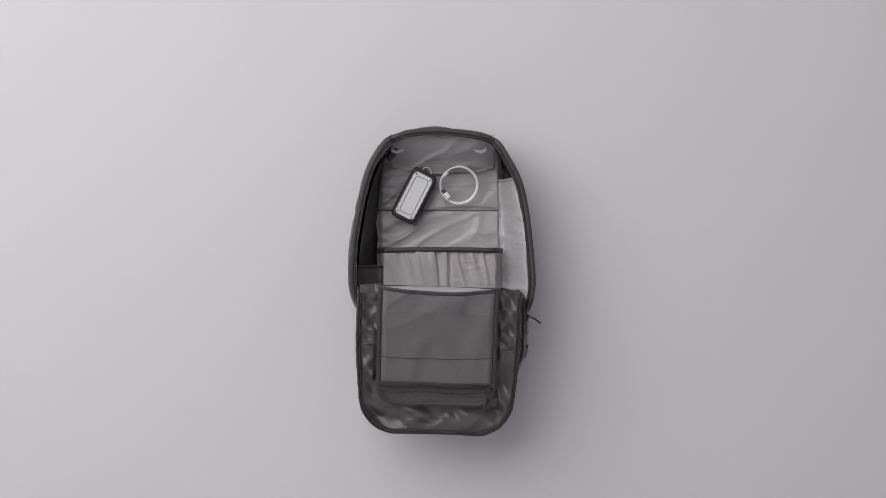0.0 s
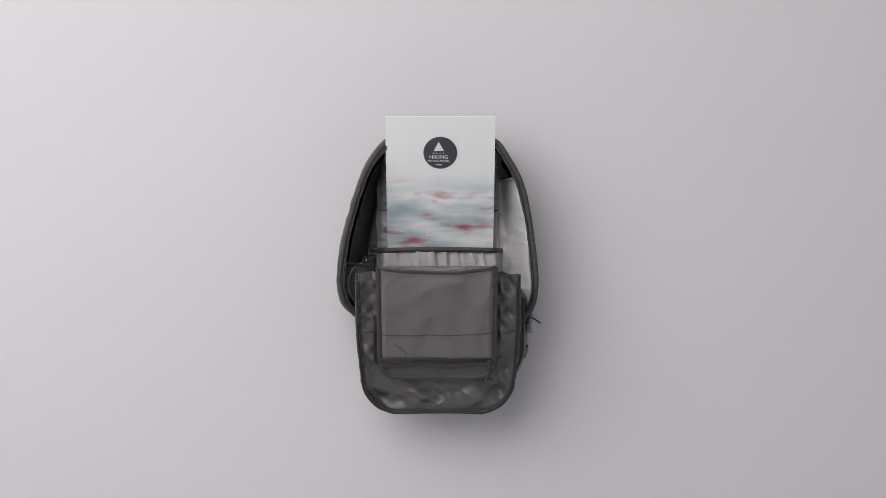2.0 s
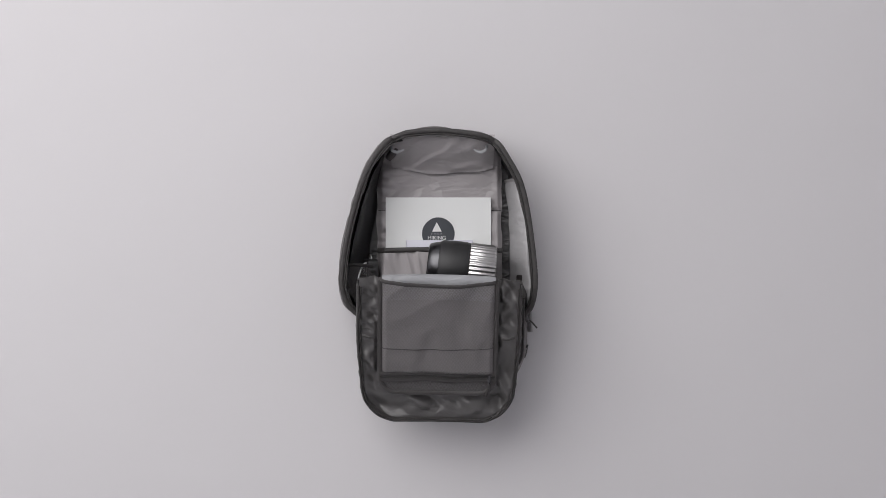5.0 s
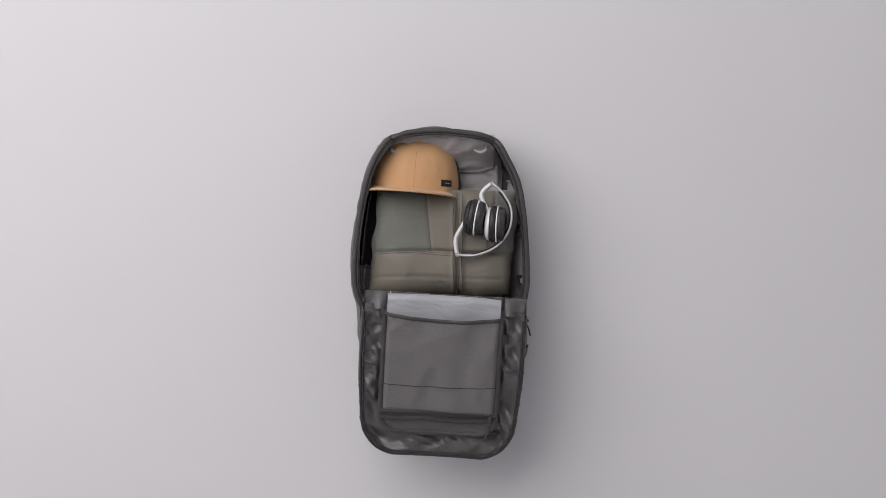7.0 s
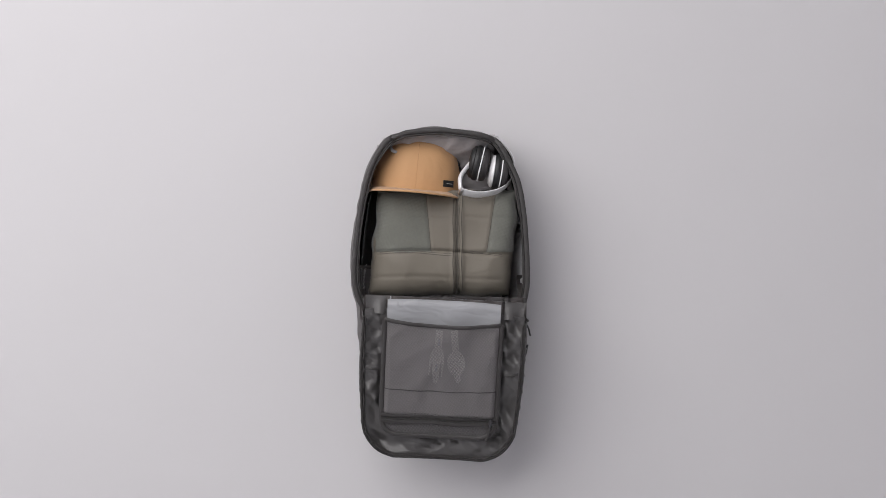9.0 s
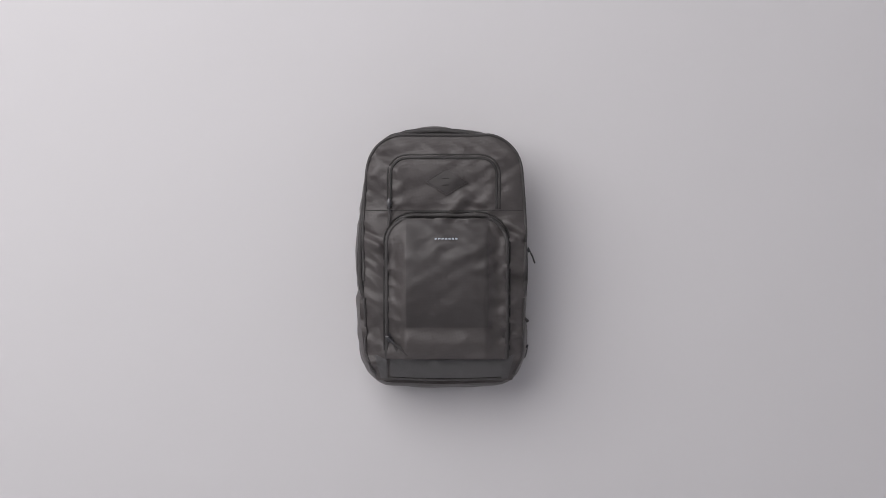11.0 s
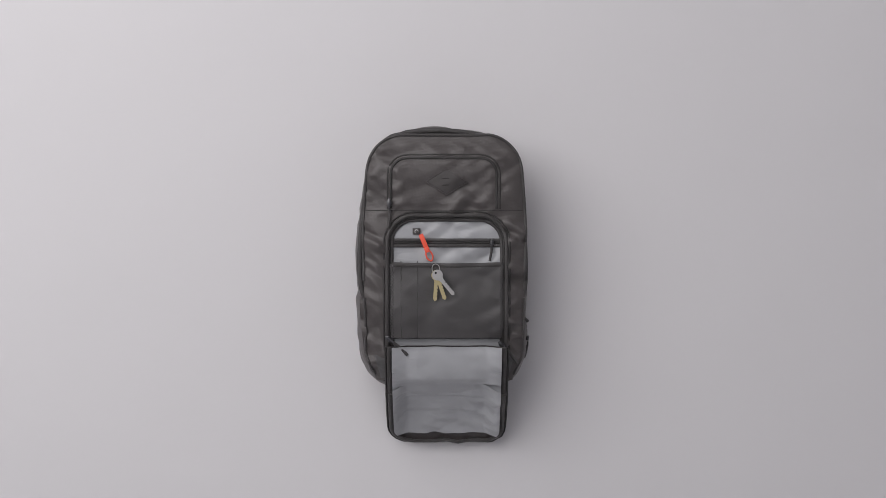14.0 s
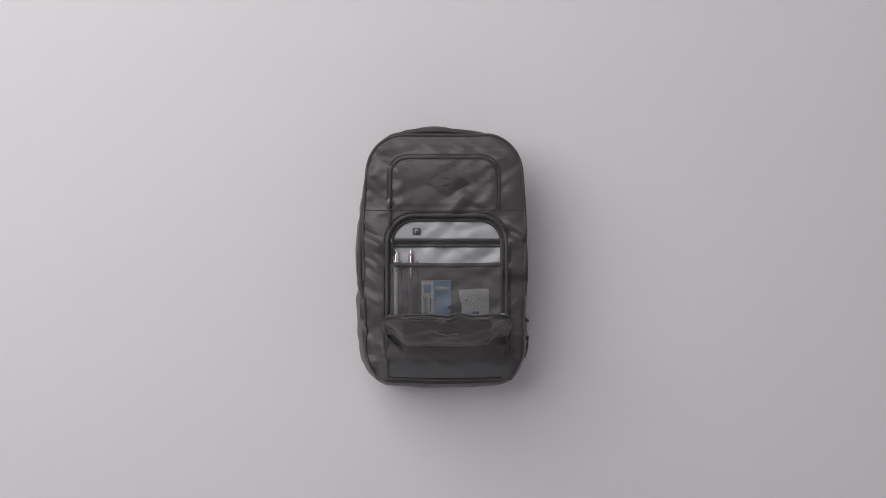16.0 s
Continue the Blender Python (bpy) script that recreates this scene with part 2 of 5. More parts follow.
def lathe(profile, segs=32, m=None):
    """A turned body: profile is (radius, height) from bottom to top round z."""
    bm = bmesh.new()
    rings = []
    for r, h in profile:
        rings.append([bm.verts.new((max(r, 1e-5) * math.cos(a), max(r, 1e-5) * math.sin(a), h))
                      for a in (2 * math.pi * s / segs for s in range(segs))])
    for p, q in zip(rings, rings[1:]):
        for s in range(segs):
            bm.faces.new((p[s], p[(s + 1) % segs], q[(s + 1) % segs], q[s]))
    bm.faces.new(rings[0][::-1])
    bm.faces.new(rings[-1])
    bmesh.ops.recalc_face_normals(bm, faces=bm.faces)
    if m:
        bmesh.ops.transform(bm, matrix=m, verts=bm.verts)
    return bm


def prism(outline, z0, z1, bevel=0.0):
    """A flat plate with the given outline."""
    bm = bmesh.new()
    low = [bm.verts.new((x, y, z0)) for x, y in outline]
    top = [bm.verts.new((x, y, z1)) for x, y in outline]
    bm.faces.new(low[::-1])
    bm.faces.new(top)
    n = len(outline)
    for i in range(n):
        bm.faces.new((low[i], low[(i + 1) % n], top[(i + 1) % n], top[i]))
    bmesh.ops.recalc_face_normals(bm, faces=bm.faces)
    if bevel:
        edges = [e for e in bm.edges if abs(e.verts[0].co.z - e.verts[1].co.z) < 1e-6 and e.verts[0].co.z > z1 - 1e-6]
        bmesh.ops.bevel(bm, geom=edges, offset=bevel, segments=2, affect="EDGES", profile=0.5)
    return bm


def round_rect(x0, y0, x1, y1, r, n=6):
    pts = []
    for cx, cy, a0 in ((x1 - r, y1 - r, 0), (x0 + r, y1 - r, 90), (x0 + r, y0 + r, 180), (x1 - r, y0 + r, 270)):
        for k in range(n + 1):
            a = radians(a0 + 90 * k / n)
            pts.append((cx + r * math.cos(a), cy + r * math.sin(a)))
    return pts


def part(name, bm, mats, parent, label="", origin=None, at=False, flat=False):
    """Link bm as one mesh under parent. origin: subtracted from its points; at: also stand there."""
    me = bpy.data.meshes.new(name)
    if origin is not None:
        bmesh.ops.translate(bm, vec=-Vector(origin), verts=bm.verts)
    if not flat:
        for f in bm.faces:
            f.smooth = True
    bm.to_mesh(me)
    bm.free()
    if not flat:
        me.set_sharp_from_angle(angle=radians(50))
    for m in mats if isinstance(mats, (list, tuple)) else [mats]:
        me.materials.append(m)
    ob = new(name, me)
    ob.parent = parent
    if at:
        ob.location = origin
    return tagged(ob, label)


def side_parts(name, bm, mid, mats, parent, label="", origin=None):
    """One part, or one for each side of mid where nothing joins the two sides."""
    if any(e.verts[0].co.x < mid < e.verts[1].co.x or e.verts[1].co.x < mid < e.verts[0].co.x for e in bm.edges):
        part(name, bm, mats, parent, label, origin)
        return
    other = bm.copy()
    bmesh.ops.delete(bm, geom=[v for v in bm.verts if v.co.x > mid], context="VERTS")
    bmesh.ops.delete(other, geom=[v for v in other.verts if v.co.x < mid], context="VERTS")
    for b in (bm, other):
        if b.verts:
            part(name, b, mats, parent, label, origin)


def thing(name, label, category, kind="", group=""):
    return tagged(new(name), label, category, group, kind)


def structure(name, bm, mat, label):
    ob = part(name, bm, mat, None)
    return tagged(ob, label, "studio", kind="structure")


# ---------------------------------------------------------------- studio
def studio():
    bm = bmesh.new()
    n = 24
    vs = [[bm.verts.new((-3 + 6 * i / n, -2.6 + 5.2 * j / n, 0.0)) for i in range(n + 1)] for j in range(n + 1)]
    for j in range(n):
        for i in range(n):
            bm.faces.new((vs[j][i], vs[j][i + 1], vs[j + 1][i + 1], vs[j + 1][i]))
    structure("floor", bm, M_PAPER, "matt pale grey backdrop paper laid flat")
    # walls and ceiling stay out of view; added to bounce the softbox light
    for name, sx, sy, x, y in (("bounce_wall_east", 0.12, 5.2, 3.06, 0), ("bounce_wall_west", 0.12, 5.2, -3.06, 0),
                               ("bounce_wall_north", 6.24, 0.12, 0, 2.66), ("bounce_wall_south", 6.24, 0.12, 0, -2.66)):
        structure(name, box(sx, sy, 4.2, pose(x, y, 2.1)), M_BOUNCE, "unseen plain grey wall added to bounce light")
    structure("ceiling", box(6.24, 5.44, 0.12, pose(0, 0, 4.26)), M_BOUNCE, "unseen plain grey ceiling added to bounce light")


studio()


# ---------------------------------------------------------------- backpack
# The bag lies on its back, top towards +y. Front face at RIM, lid fold at Y_B.
RIM = 0.140
CX, HALF = 0.0025, 0.1495
TOP, BOTTOM = 0.212, -0.240
Y_A, Y_B, Y_C, Y_D = -0.058, -0.090, -0.144, -0.192
O_A = Vector((CX, Y_A, RIM))
O_U = Vector((CX, Y_C, RIM + 0.011))
O_D = Vector((CX, Y_D, RIM + 0.002))


def lid_half(y):
    """Half the width of the front at y: rounded upper corners, drawn in towards the base."""
    r = 0.066
    w = HALF
    if y > TOP - r:
        w = HALF - r + math.sqrt(max(0.0, r * r - (y - TOP + r) ** 2))
    return w - 0.021 * smooth_step(-0.188, -0.25, y) - 0.007 * smooth_step(0.02, 0.19, y) + 0.002 * math.sin((y + 0.05) * 14)


def in_arch(x, y, x0, x1, y0, y1, r):
    """How far (0..1) a point is inside an arch with rounded upper corners, over a soft edge."""
    dx = min(x - x0, x1 - x)
    dy = min(y - y0, y1 - y)
    d = min(dx, dy)
    if y > y1 - r and dx < r:
        d = r - math.hypot(r - dx, y - y1 + r)
    return smooth_step(0.0, 0.012, d)


TOP_POCKET = (-0.096, 0.099, 0.074, 0.168, 0.030)
LOW_POCKET = (-0.103, 0.117, -0.205, 0.062, 0.050)


def front_z(x, y):
    """The outer face of the closed bag."""
    k = abs((x - CX) / (lid_half(y) + 1e-4))
    dome = 0.013 * (1 - min(1, k) ** 9) * smooth_step(TOP + 0.002, TOP - 0.05, y)
    slump = -0.014 * smooth_step(-0.10, -0.19, y) - 0.020 * smooth_step(-0.19, -0.25, y)
    x0, x1, y0, y1, r = TOP_POCKET
    pocket = 0.0018 * in_arch(x, y, x0, x1, y0, y1, r)
    folds = 0.0050 + 0.0046 * smooth_step(TOP - 0.004, TOP - 0.035, y) * nz(x * 11 + y * 9, y * 24 - x * 13, 7.7) * (0.5 + 0.6 * smooth_step(0.02, 0.12, abs(x - CX)))
    soft = smooth_step(-0.1, 0.25, nz(x * 9, y * 9, 4.4)) * smooth_step(TOP - 0.004, TOP - 0.03, y)
    folds += (0.35 + soft) * (0.0056 * nz((x + 0.8 * y) * 14, (y - 0.6 * x) * 40, 3.1) + 0.0026 * nz((x - 0.7 * y) * 18, (y + 0.6 * x) * 60, 5.1))
    side = smooth_step(0.105, 0.125, abs(x - CX)) * smooth_step(0.07, 0.03, y) * smooth_step(-0.24, -0.19, y)
    folds += side * (0.0105 * nz(x * 14 + y * 6, y * 38 + x * 14, 2.2) + 0.0045 * nz((x + 0.3 * y) * 18, (y + 0.6 * x) * 64, 6.4))
    return RIM + dome + slump + pocket + folds


def front_sheet(y0, y1, nx, ny):
    def f(u, v):
        y = y0 + (y1 - y0) * v
        w = lid_half(y)
        x = CX + (2 * u - 1) * w
        hollow = in_arch(x, y, *LOW_POCKET) * 0.013
        return Vector((x, y, front_z(x, y) - hollow))
    return slab(nx, ny, f, 0.004)


def arch_line(x0, x1, y0, y1, r, inset, ylow=None):
    """The line of an arch from its lower left round to its lower right."""
    x0, x1, y1, r = x0 + inset, x1 - inset, y1 - inset, max(0.004, r - inset)
    ylow = y0 if ylow is None else ylow
    pts = [(x0, ylow + (y1 - r - ylow) * k / 8) for k in range(8)]
    pts += [(x0 + r - r * math.cos(radians(a)), y1 - r + r * math.sin(radians(a))) for a in range(0, 91, 15)]
    pts += [(x0 + r + (x1 - x0 - 2 * r) * k / 6, y1) for k in range(1, 6)]
    pts += [(x1 - r + r * math.sin(radians(a)), y1 - r + r * math.cos(radians(a))) for a in range(0, 91, 15)]
    pts += [(x1, y1 - r + (ylow - y1 + r) * k / 8) for k in range(1, 9)]
    return pts


def on_front(pts, lift):
    return [Vector((x, y, front_z(x, y) + lift)) for x, y in pts]


def cut_y(bm, y0, y1):
    """Keep what lies between y0 and y1."""
    for y, n in ((y0, -1), (y1, 1)):
        geom = bm.verts[:] + bm.edges[:] + bm.faces[:]
        got = bmesh.ops.bisect_plane(bm, geom=geom, plane_co=(0, y, 0), plane_no=(0, n, 0), clear_outer=True)
        edges = [e for e in got["geom_cut"] if isinstance(e, bmesh.types.BMEdge)]
        if edges:
            bmesh.ops.edgeloop_fill(bm, edges=edges)
    return bm


def puller(m, parent, name="zip_puller", origin=None):
    """A zip slider with a cord tab, lying along its own -y."""
    bm = box(0.0085, 0.012, 0.006, pose(0, 0, 0), 0.0015)
    merge(bm, box(0.0050, 0.016, 0.004, pose(0, 0.001, 0.003), 0.0012))
    merge(bm, tube([(0, -0.004, 0.003), (0, -0.012, 0.004), (0, -0.014, 0.002)], 0.0016, segs=6))
    bmesh.ops.transform(bm, matrix=m, verts=bm.verts)
    slider = part(name, bm, M_METAL, parent, origin=origin)
    tab = tube([(0, -0.010, 0.003), (0.001, -0.022, 0.003), (0, -0.034, 0.002), (-0.001, -0.045, 0.0015)], 0.0030, 0.0022, 8)
    bmesh.ops.transform(tab, matrix=m, verts=tab.verts)
    part("pull_tab", tab, M_TAPE, slider, origin=origin)
    return slider


backpack = thing("backpack", "charcoal grey polyester hiking backpack lying on its back", "backpack")


# --- back panel and interior
def back_panel():
    def outline(y):
        r, top = 0.085, 0.205
        w = 0.130
        if y > top - r:
            w = 0.130 - r + math.sqrt(max(0.0, r * r - (y - top + r) ** 2))
        return w - 0.02 * smooth_step(-0.15, -0.25, y)

    def f(u, v):
        y = -0.252 + 0.457 * v
        return Vector(((2 * u - 1) * outline(y), y, 0.016))
    body = part("back_panel", slab(24, 40, f, 0.0155), M_BLACK, backpack, "padded black back panel")

    def g(u, v):
        x, y = -0.128 + 0.242 * u, -0.225 + 0.425 * v
        edge = smooth_step(0, 0.05, u) * smooth_step(1, 0.96, u)
        z = 0.030 + 0.008 * edge
        z += 0.0040 * crease(x + 0.9 * y, y - 0.5 * x, 5.3, 5, 9) * edge
        z += 0.0055 * sharp(x + 0.9 * y, y - 0.45 * x, 5.9, 9, 26) * (0.25 + 0.75 * smooth_step(0.0, -0.09, x)) * edge
        z += 0.0035 * sharp(x - 0.8 * y, y + 0.3 * x, 8.2, 8, 24) * smooth_step(0.03, 0.08, x) * edge
        z += 0.002 * nz(x * 14, y * 22, 1.4)
        z -= 0.005 * math.exp(-((y - 0.075 - 0.003 * math.sin(x * 30)) / 0.0035) ** 2)
        z += 0.022 * smooth_step(0.155, 0.20, y)
        z += 0.0045 * math.sin(y * 300 + 60 * x + 4 * nz(y * 20, 1.0)) * math.exp(-((u - 0.06) / 0.07) ** 2) * (0.5 + nz(y * 18, 3.0))
        return Vector((x + 0.003 * nz(y * 25, 0.3) * (1 - edge), y, z))
    part("lining", slab(120, 190, g, 0.004), M_GREY, backpack, "grey taffeta lining with loose creases")

    def rolled(u, v):
        x = -0.099 + 0.196 * u
        y0 = 0.145 + 0.012 * abs(2 * u - 1) ** 2 + 0.004 * nz(x * 18, 0.4)
        y = y0 + (0.215 - y0) * v
        z = 0.050 + 0.062 * math.sin(v * 1.6) ** 1.5 + 0.004 * nz(x * 16, y * 24, 4.0) + 0.006 * sharp(x + 0.8 * y, y - 0.5 * x, 9.0, 12, 22)
        return Vector((x, y, z))
    part("top_flap", slab(60, 40, rolled, 0.005), M_GREY, backpack, "grey padded flap under the top edge")

    def elastic(u, v):
        x = -0.126 + 0.240 * u
        y = -0.20 + (0.195 + 0.002 * math.sin(u * math.pi)) * v
        edge = smooth_step(0, 0.06, u) * smooth_step(1, 0.94, u)
        gather = (0.0050 * sharp(x + 0.25 * y, y * 0.3, 6.0, 42, 16) + 0.0022 * nz(x * 90, y * 9, 3.0)) * smooth_step(0.45, 1.0, v) * (0.5 + 0.5 * edge)
        z = 0.040 + 0.034 * edge + gather + 0.004 * nz(x * 12, y * 9, 8)
        z -= 0.006 * (math.exp(-((x + 0.012 - 0.02 * (1 - v)) / 0.0035) ** 2) + math.exp(-((x - 0.012 - 0.004 * (1 - v)) / 0.0035) ** 2)) * (0.4 + 0.6 * v)
        return Vector((x, y, z))
    sleeve = part("sleeve_pocket", slab(150, 60, elastic, 0.002), M_GREY, backpack, "gathered grey sleeve pocket")
    top = [Vector((-0.126 + 0.006 * k, -0.003 + 0.002 * math.sin(k / 40 * math.pi), 0.045 + 0.034 * smooth_step(0, 0.06, k / 40) * smooth_step(1, 0.94, k / 40))) for k in range(41)]
    part("elastic_binding", tube(top, 0.0048, 0.0022, 8, up=(0, 0, 1)), M_TAPE, sleeve, "black elastic binding")
    seam = [g(0.01 + 0.98 * k / 60, (0.075 + 0.225) / 0.425) + Vector((0, 0, 0.002)) for k in range(61)]
    part("stitch_line", tube(seam, 0.0006, segs=5), M_TAPE, backpack)
    for sx in (-1, 1):
        hook = tube(smooth_path([(-0.008 + sx * 0.090, 0.196, 0.112), (-0.008 + sx * 0.088, 0.186, 0.116), (-0.008 + sx * 0.078, 0.182, 0.112), (-0.008 + sx * 0.066, 0.187, 0.108)], 12), 0.0030, 0.0012, 8, taper=lambda t: 0.35 + 0.65 * math.sin(math.pi * (0.15 + 0.8 * t)))
        part("top_tab", hook, M_LIGHT, backpack, "pale grey pull tab")


back_panel()


# --- walls: each is a run of padded cloth standing on the back panel
def wall(name, pts, n, label, inner, bulge=0.013, origin=None, h0=0.0, wrinkle=0.0035, seed=0.0, zipped=True, ends=0.14):
    """pts: plan line of the rim, (x, y, rim height). The inside lies to the right of its run."""
    path = smooth_path(pts, n)
    bm = bmesh.new()
    rings = []
    for i, c in enumerate(path):
        a, b = path[max(0, i - 1)], path[min(n - 1, i + 1)]
        t = Vector((b.x - a.x, b.y - a.y, 0)).normalized()
        out = Vector((-t.y, t.x, 0))
        prof = []
        top = c.z
        for k in range(15):
            v = k / 14
            q = math.sin(v * math.pi) ** 0.7 * (0.25 + 0.75 * smooth_step(0, ends, i / (n - 1)) * smooth_step(1, 1 - ends, i / (n - 1)))
            dz = h0 + (top - h0) * v
            w = wrinkle * (nz(c.x * 22 + seed, c.y * 22, dz * 30) + 0.8 * crease(c.x + c.y, dz, seed, 16, 20)) * math.sin(v * math.pi)
            prof.append(Vector((c.x, c.y, dz)) + out * (bulge * q - 0.004 * (1 - v) + w))
        for k in range(6, -1, -1):
            v = k / 6
            dz = h0 + 0.004 + (top - 0.004 - h0) * v
            w = 0.8 * wrinkle * nz(c.x * 30, c.y * 30 + seed, dz * 34)
            prof.append(Vector((c.x, c.y, dz)) + out * (bulge * 0.8 * math.sin(v * math.pi) ** 0.7 - 0.009 + w))
        rings.append([bm.verts.new(p) for p in prof])
    m = len(rings[0])
    for r, q in zip(rings, rings[1:]):
        for s in range(m):
            f = bm.faces.new((r[s], r[(s + 1) % m], q[(s + 1) % m], q[s]))
            f.material_index = 1 if 15 <= s <= 20 else 0
    bm.faces.new(rings[0])
    bm.faces.new(rings[-1])
    bmesh.ops.recalc_face_normals(bm, faces=bm.faces)
    ob = part(name, bm, [M_OUTER, inner], backpack, label, origin, origin is not None)
    if not zipped:
        return ob
    rim = [p + Vector((0, 0, 0.001)) for p in path]
    rim = [Vector((p.x, p.y, p.z + 0.0006 * math.sin(i * 1.7))) for i, p in enumerate(rim)]
    part("zip_tape", tube(rim, 0.0046, 0.0022, 10), M_TAPE, ob, "black zip tape along the rim", origin)
    inn = []
    for i, p in enumerate(rim):
        a, b = rim[max(0, i - 1)], rim[min(n - 1, i + 1)]
        t = Vector((b.x - a.x, b.y - a.y, 0)).normalized()
        inn.append(p - Vector((-t.y, t.x, 0)) * 0.0065 + Vector((0, 0, -0.001)))
    part("zip_coil", tube(inn, 0.0022, 0.0022, 6), M_ZIP, ob, "black zip coil", origin)
    return ob


LEFT_PTS = [(-0.080, 0.2140, RIM - 0.030), (-0.099, 0.2055, RIM - 0.003), (-0.121, 0.178, RIM), (-0.139, 0.134, RIM), (-0.152, 0.075, RIM), (-0.161, 0.010, RIM),
            (-0.164, -0.040, RIM), (-0.161, -0.075, RIM), (-0.148, -0.108, RIM - 0.004), (-0.125, -0.128, RIM - 0.010)]
RIGHT_PTS = [(0.128, -0.135, RIM - 0.010), (0.148, -0.110, RIM - 0.004), (0.154, -0.075, RIM), (0.155, -0.040, RIM), (0.152, 0.010, RIM), (0.146, 0.070, RIM),
             (0.135, 0.125, RIM), (0.119, 0.170, RIM), (0.102, 0.198, RIM - 0.003), (0.082, 0.2110, RIM - 0.030)]
TOP_PTS = [(0.108, 0.190, RIM - 0.034), (0.094, 0.202, RIM - 0.008), (0.078, 0.2095, RIM - 0.0015), (0.040, 0.2165, RIM), (-0.010, 0.2205, RIM), (-0.060, 0.2175, RIM), (-0.080, 0.212, RIM - 0.0015), (-0.096, 0.205, RIM - 0.008), (-0.108, 0.196, RIM - 0.034)]
O_L, O_R = Vector((-0.110, 0.196, 0.0)), Vector((0.112, 0.188, 0.0))

LEFT_PTS = [(x - 0.001 * smooth_step(0.19, 0.12, y) * smooth_step(-0.13, -0.09, y), y, z) for x, y, z in LEFT_PTS]
RIGHT_PTS = [(x + 0.006 * smooth_step(0.18, 0.12, y) * smooth_step(-0.13, -0.09, y), y, z) for x, y, z in RIGHT_PTS]
# the left wall's run goes up the bag, so that its outside is on the left
wall_l = wall("left_wall", LEFT_PTS[::-1], 60, "charcoal side wall with a mesh pocket inside", M_BLACK, bulge=0.011, origin=O_L, seed=1.0)
wall_r = wall("right_wall", RIGHT_PTS[::-1], 60, "charcoal side wall lined in pale grey", M_BLACK, bulge=0.006, origin=O_R, seed=4.0)
wall_t = wall("top_wall", TOP_PTS[::-1], 40, "charcoal top wall", M_DARK, bulge=0.009, seed=7.0)


SLACK = []


def side_linings():
    def left(u, v):
        y = -0.112 + 0.292 * v
        xo = 0.008 + float(np.interp(y, (-0.128, -0.108, -0.075, -0.04, 0.01, 0.075, 0.134, 0.178), (-0.122, -0.146, -0.160, -0.164, -0.161, -0.152, -0.139, -0.120)))
        x = xo + (-0.108 - xo) * u
        z = 0.085 - 0.075 * smooth_step(0, 0.75, u) + 0.005 * nz(x * 30, y * 18, 3) + 0.006 * crease(x, y, 2.0, 20, 14) * u * (1 - u) * 4
        return Vector((x, y, max(0.018, z)))
    part("side_lining", slab(24, 70, left, 0.002), M_BLACK, wall_l, "black nylon side lining", O_L)

    def pocket(u, v):
        y = -0.112 + 0.078 * v
        x0 = -0.158 + 0.024 * smooth_step(-0.07, -0.112, y)
        x = x0 + (-0.110 - x0) * u
        z = 0.108 - 0.040 * u + 0.006 * math.sin(v * 2.6) + 0.002 * nz(x * 40, y * 40)
        return Vector((x, y, z))
    pk = part("side_pocket", slab(16, 24, pocket, 0.001), M_NETDARK, wall_l, "black mesh side pocket", O_L)
    part("pocket_binding", tube([pocket(k / 16, 1.0) + Vector((0, 0, 0.001)) for k in range(17)], 0.0030, 0.002, 8), M_TAPE, pk, "black elastic binding", O_L)

    def right(u, v):
        y = -0.16 + 0.292 * v
        k = smooth_step(0.02, 0.13, y)
        xo = 0.153 - 0.015 * k
        xi = 0.098
        x = xi + (xo - xi) * u
        z = 0.034 + 0.084 * smooth_step(0.25, 1.0, u) - 0.018 * k * u
        z += (0.007 * crease(x * 0.6 + 0.4 * y, y, 3.0, 10, 8) + 0.008 * sharp(x * 0.8 + 0.5 * y, y - 0.3 * x, 3.7, 16, 18)) * u * (1 - u) * 4 + 0.006 * nz(x * 30, y * 22, 5)
        return Vector((x, y, z))
    pale = part("side_lining", slab(60, 110, right, 0.002), M_SIDE, wall_r, "pale grey nylon side pocket", O_R)
    SLACK.append(pale)
    part("pocket_binding", tube([right(k / 16, 1.0) + Vector((0, 0, 0.002)) for k in range(17)], 0.003, 0.002, 8), M_GREY, pale, origin=O_R)


side_linings()


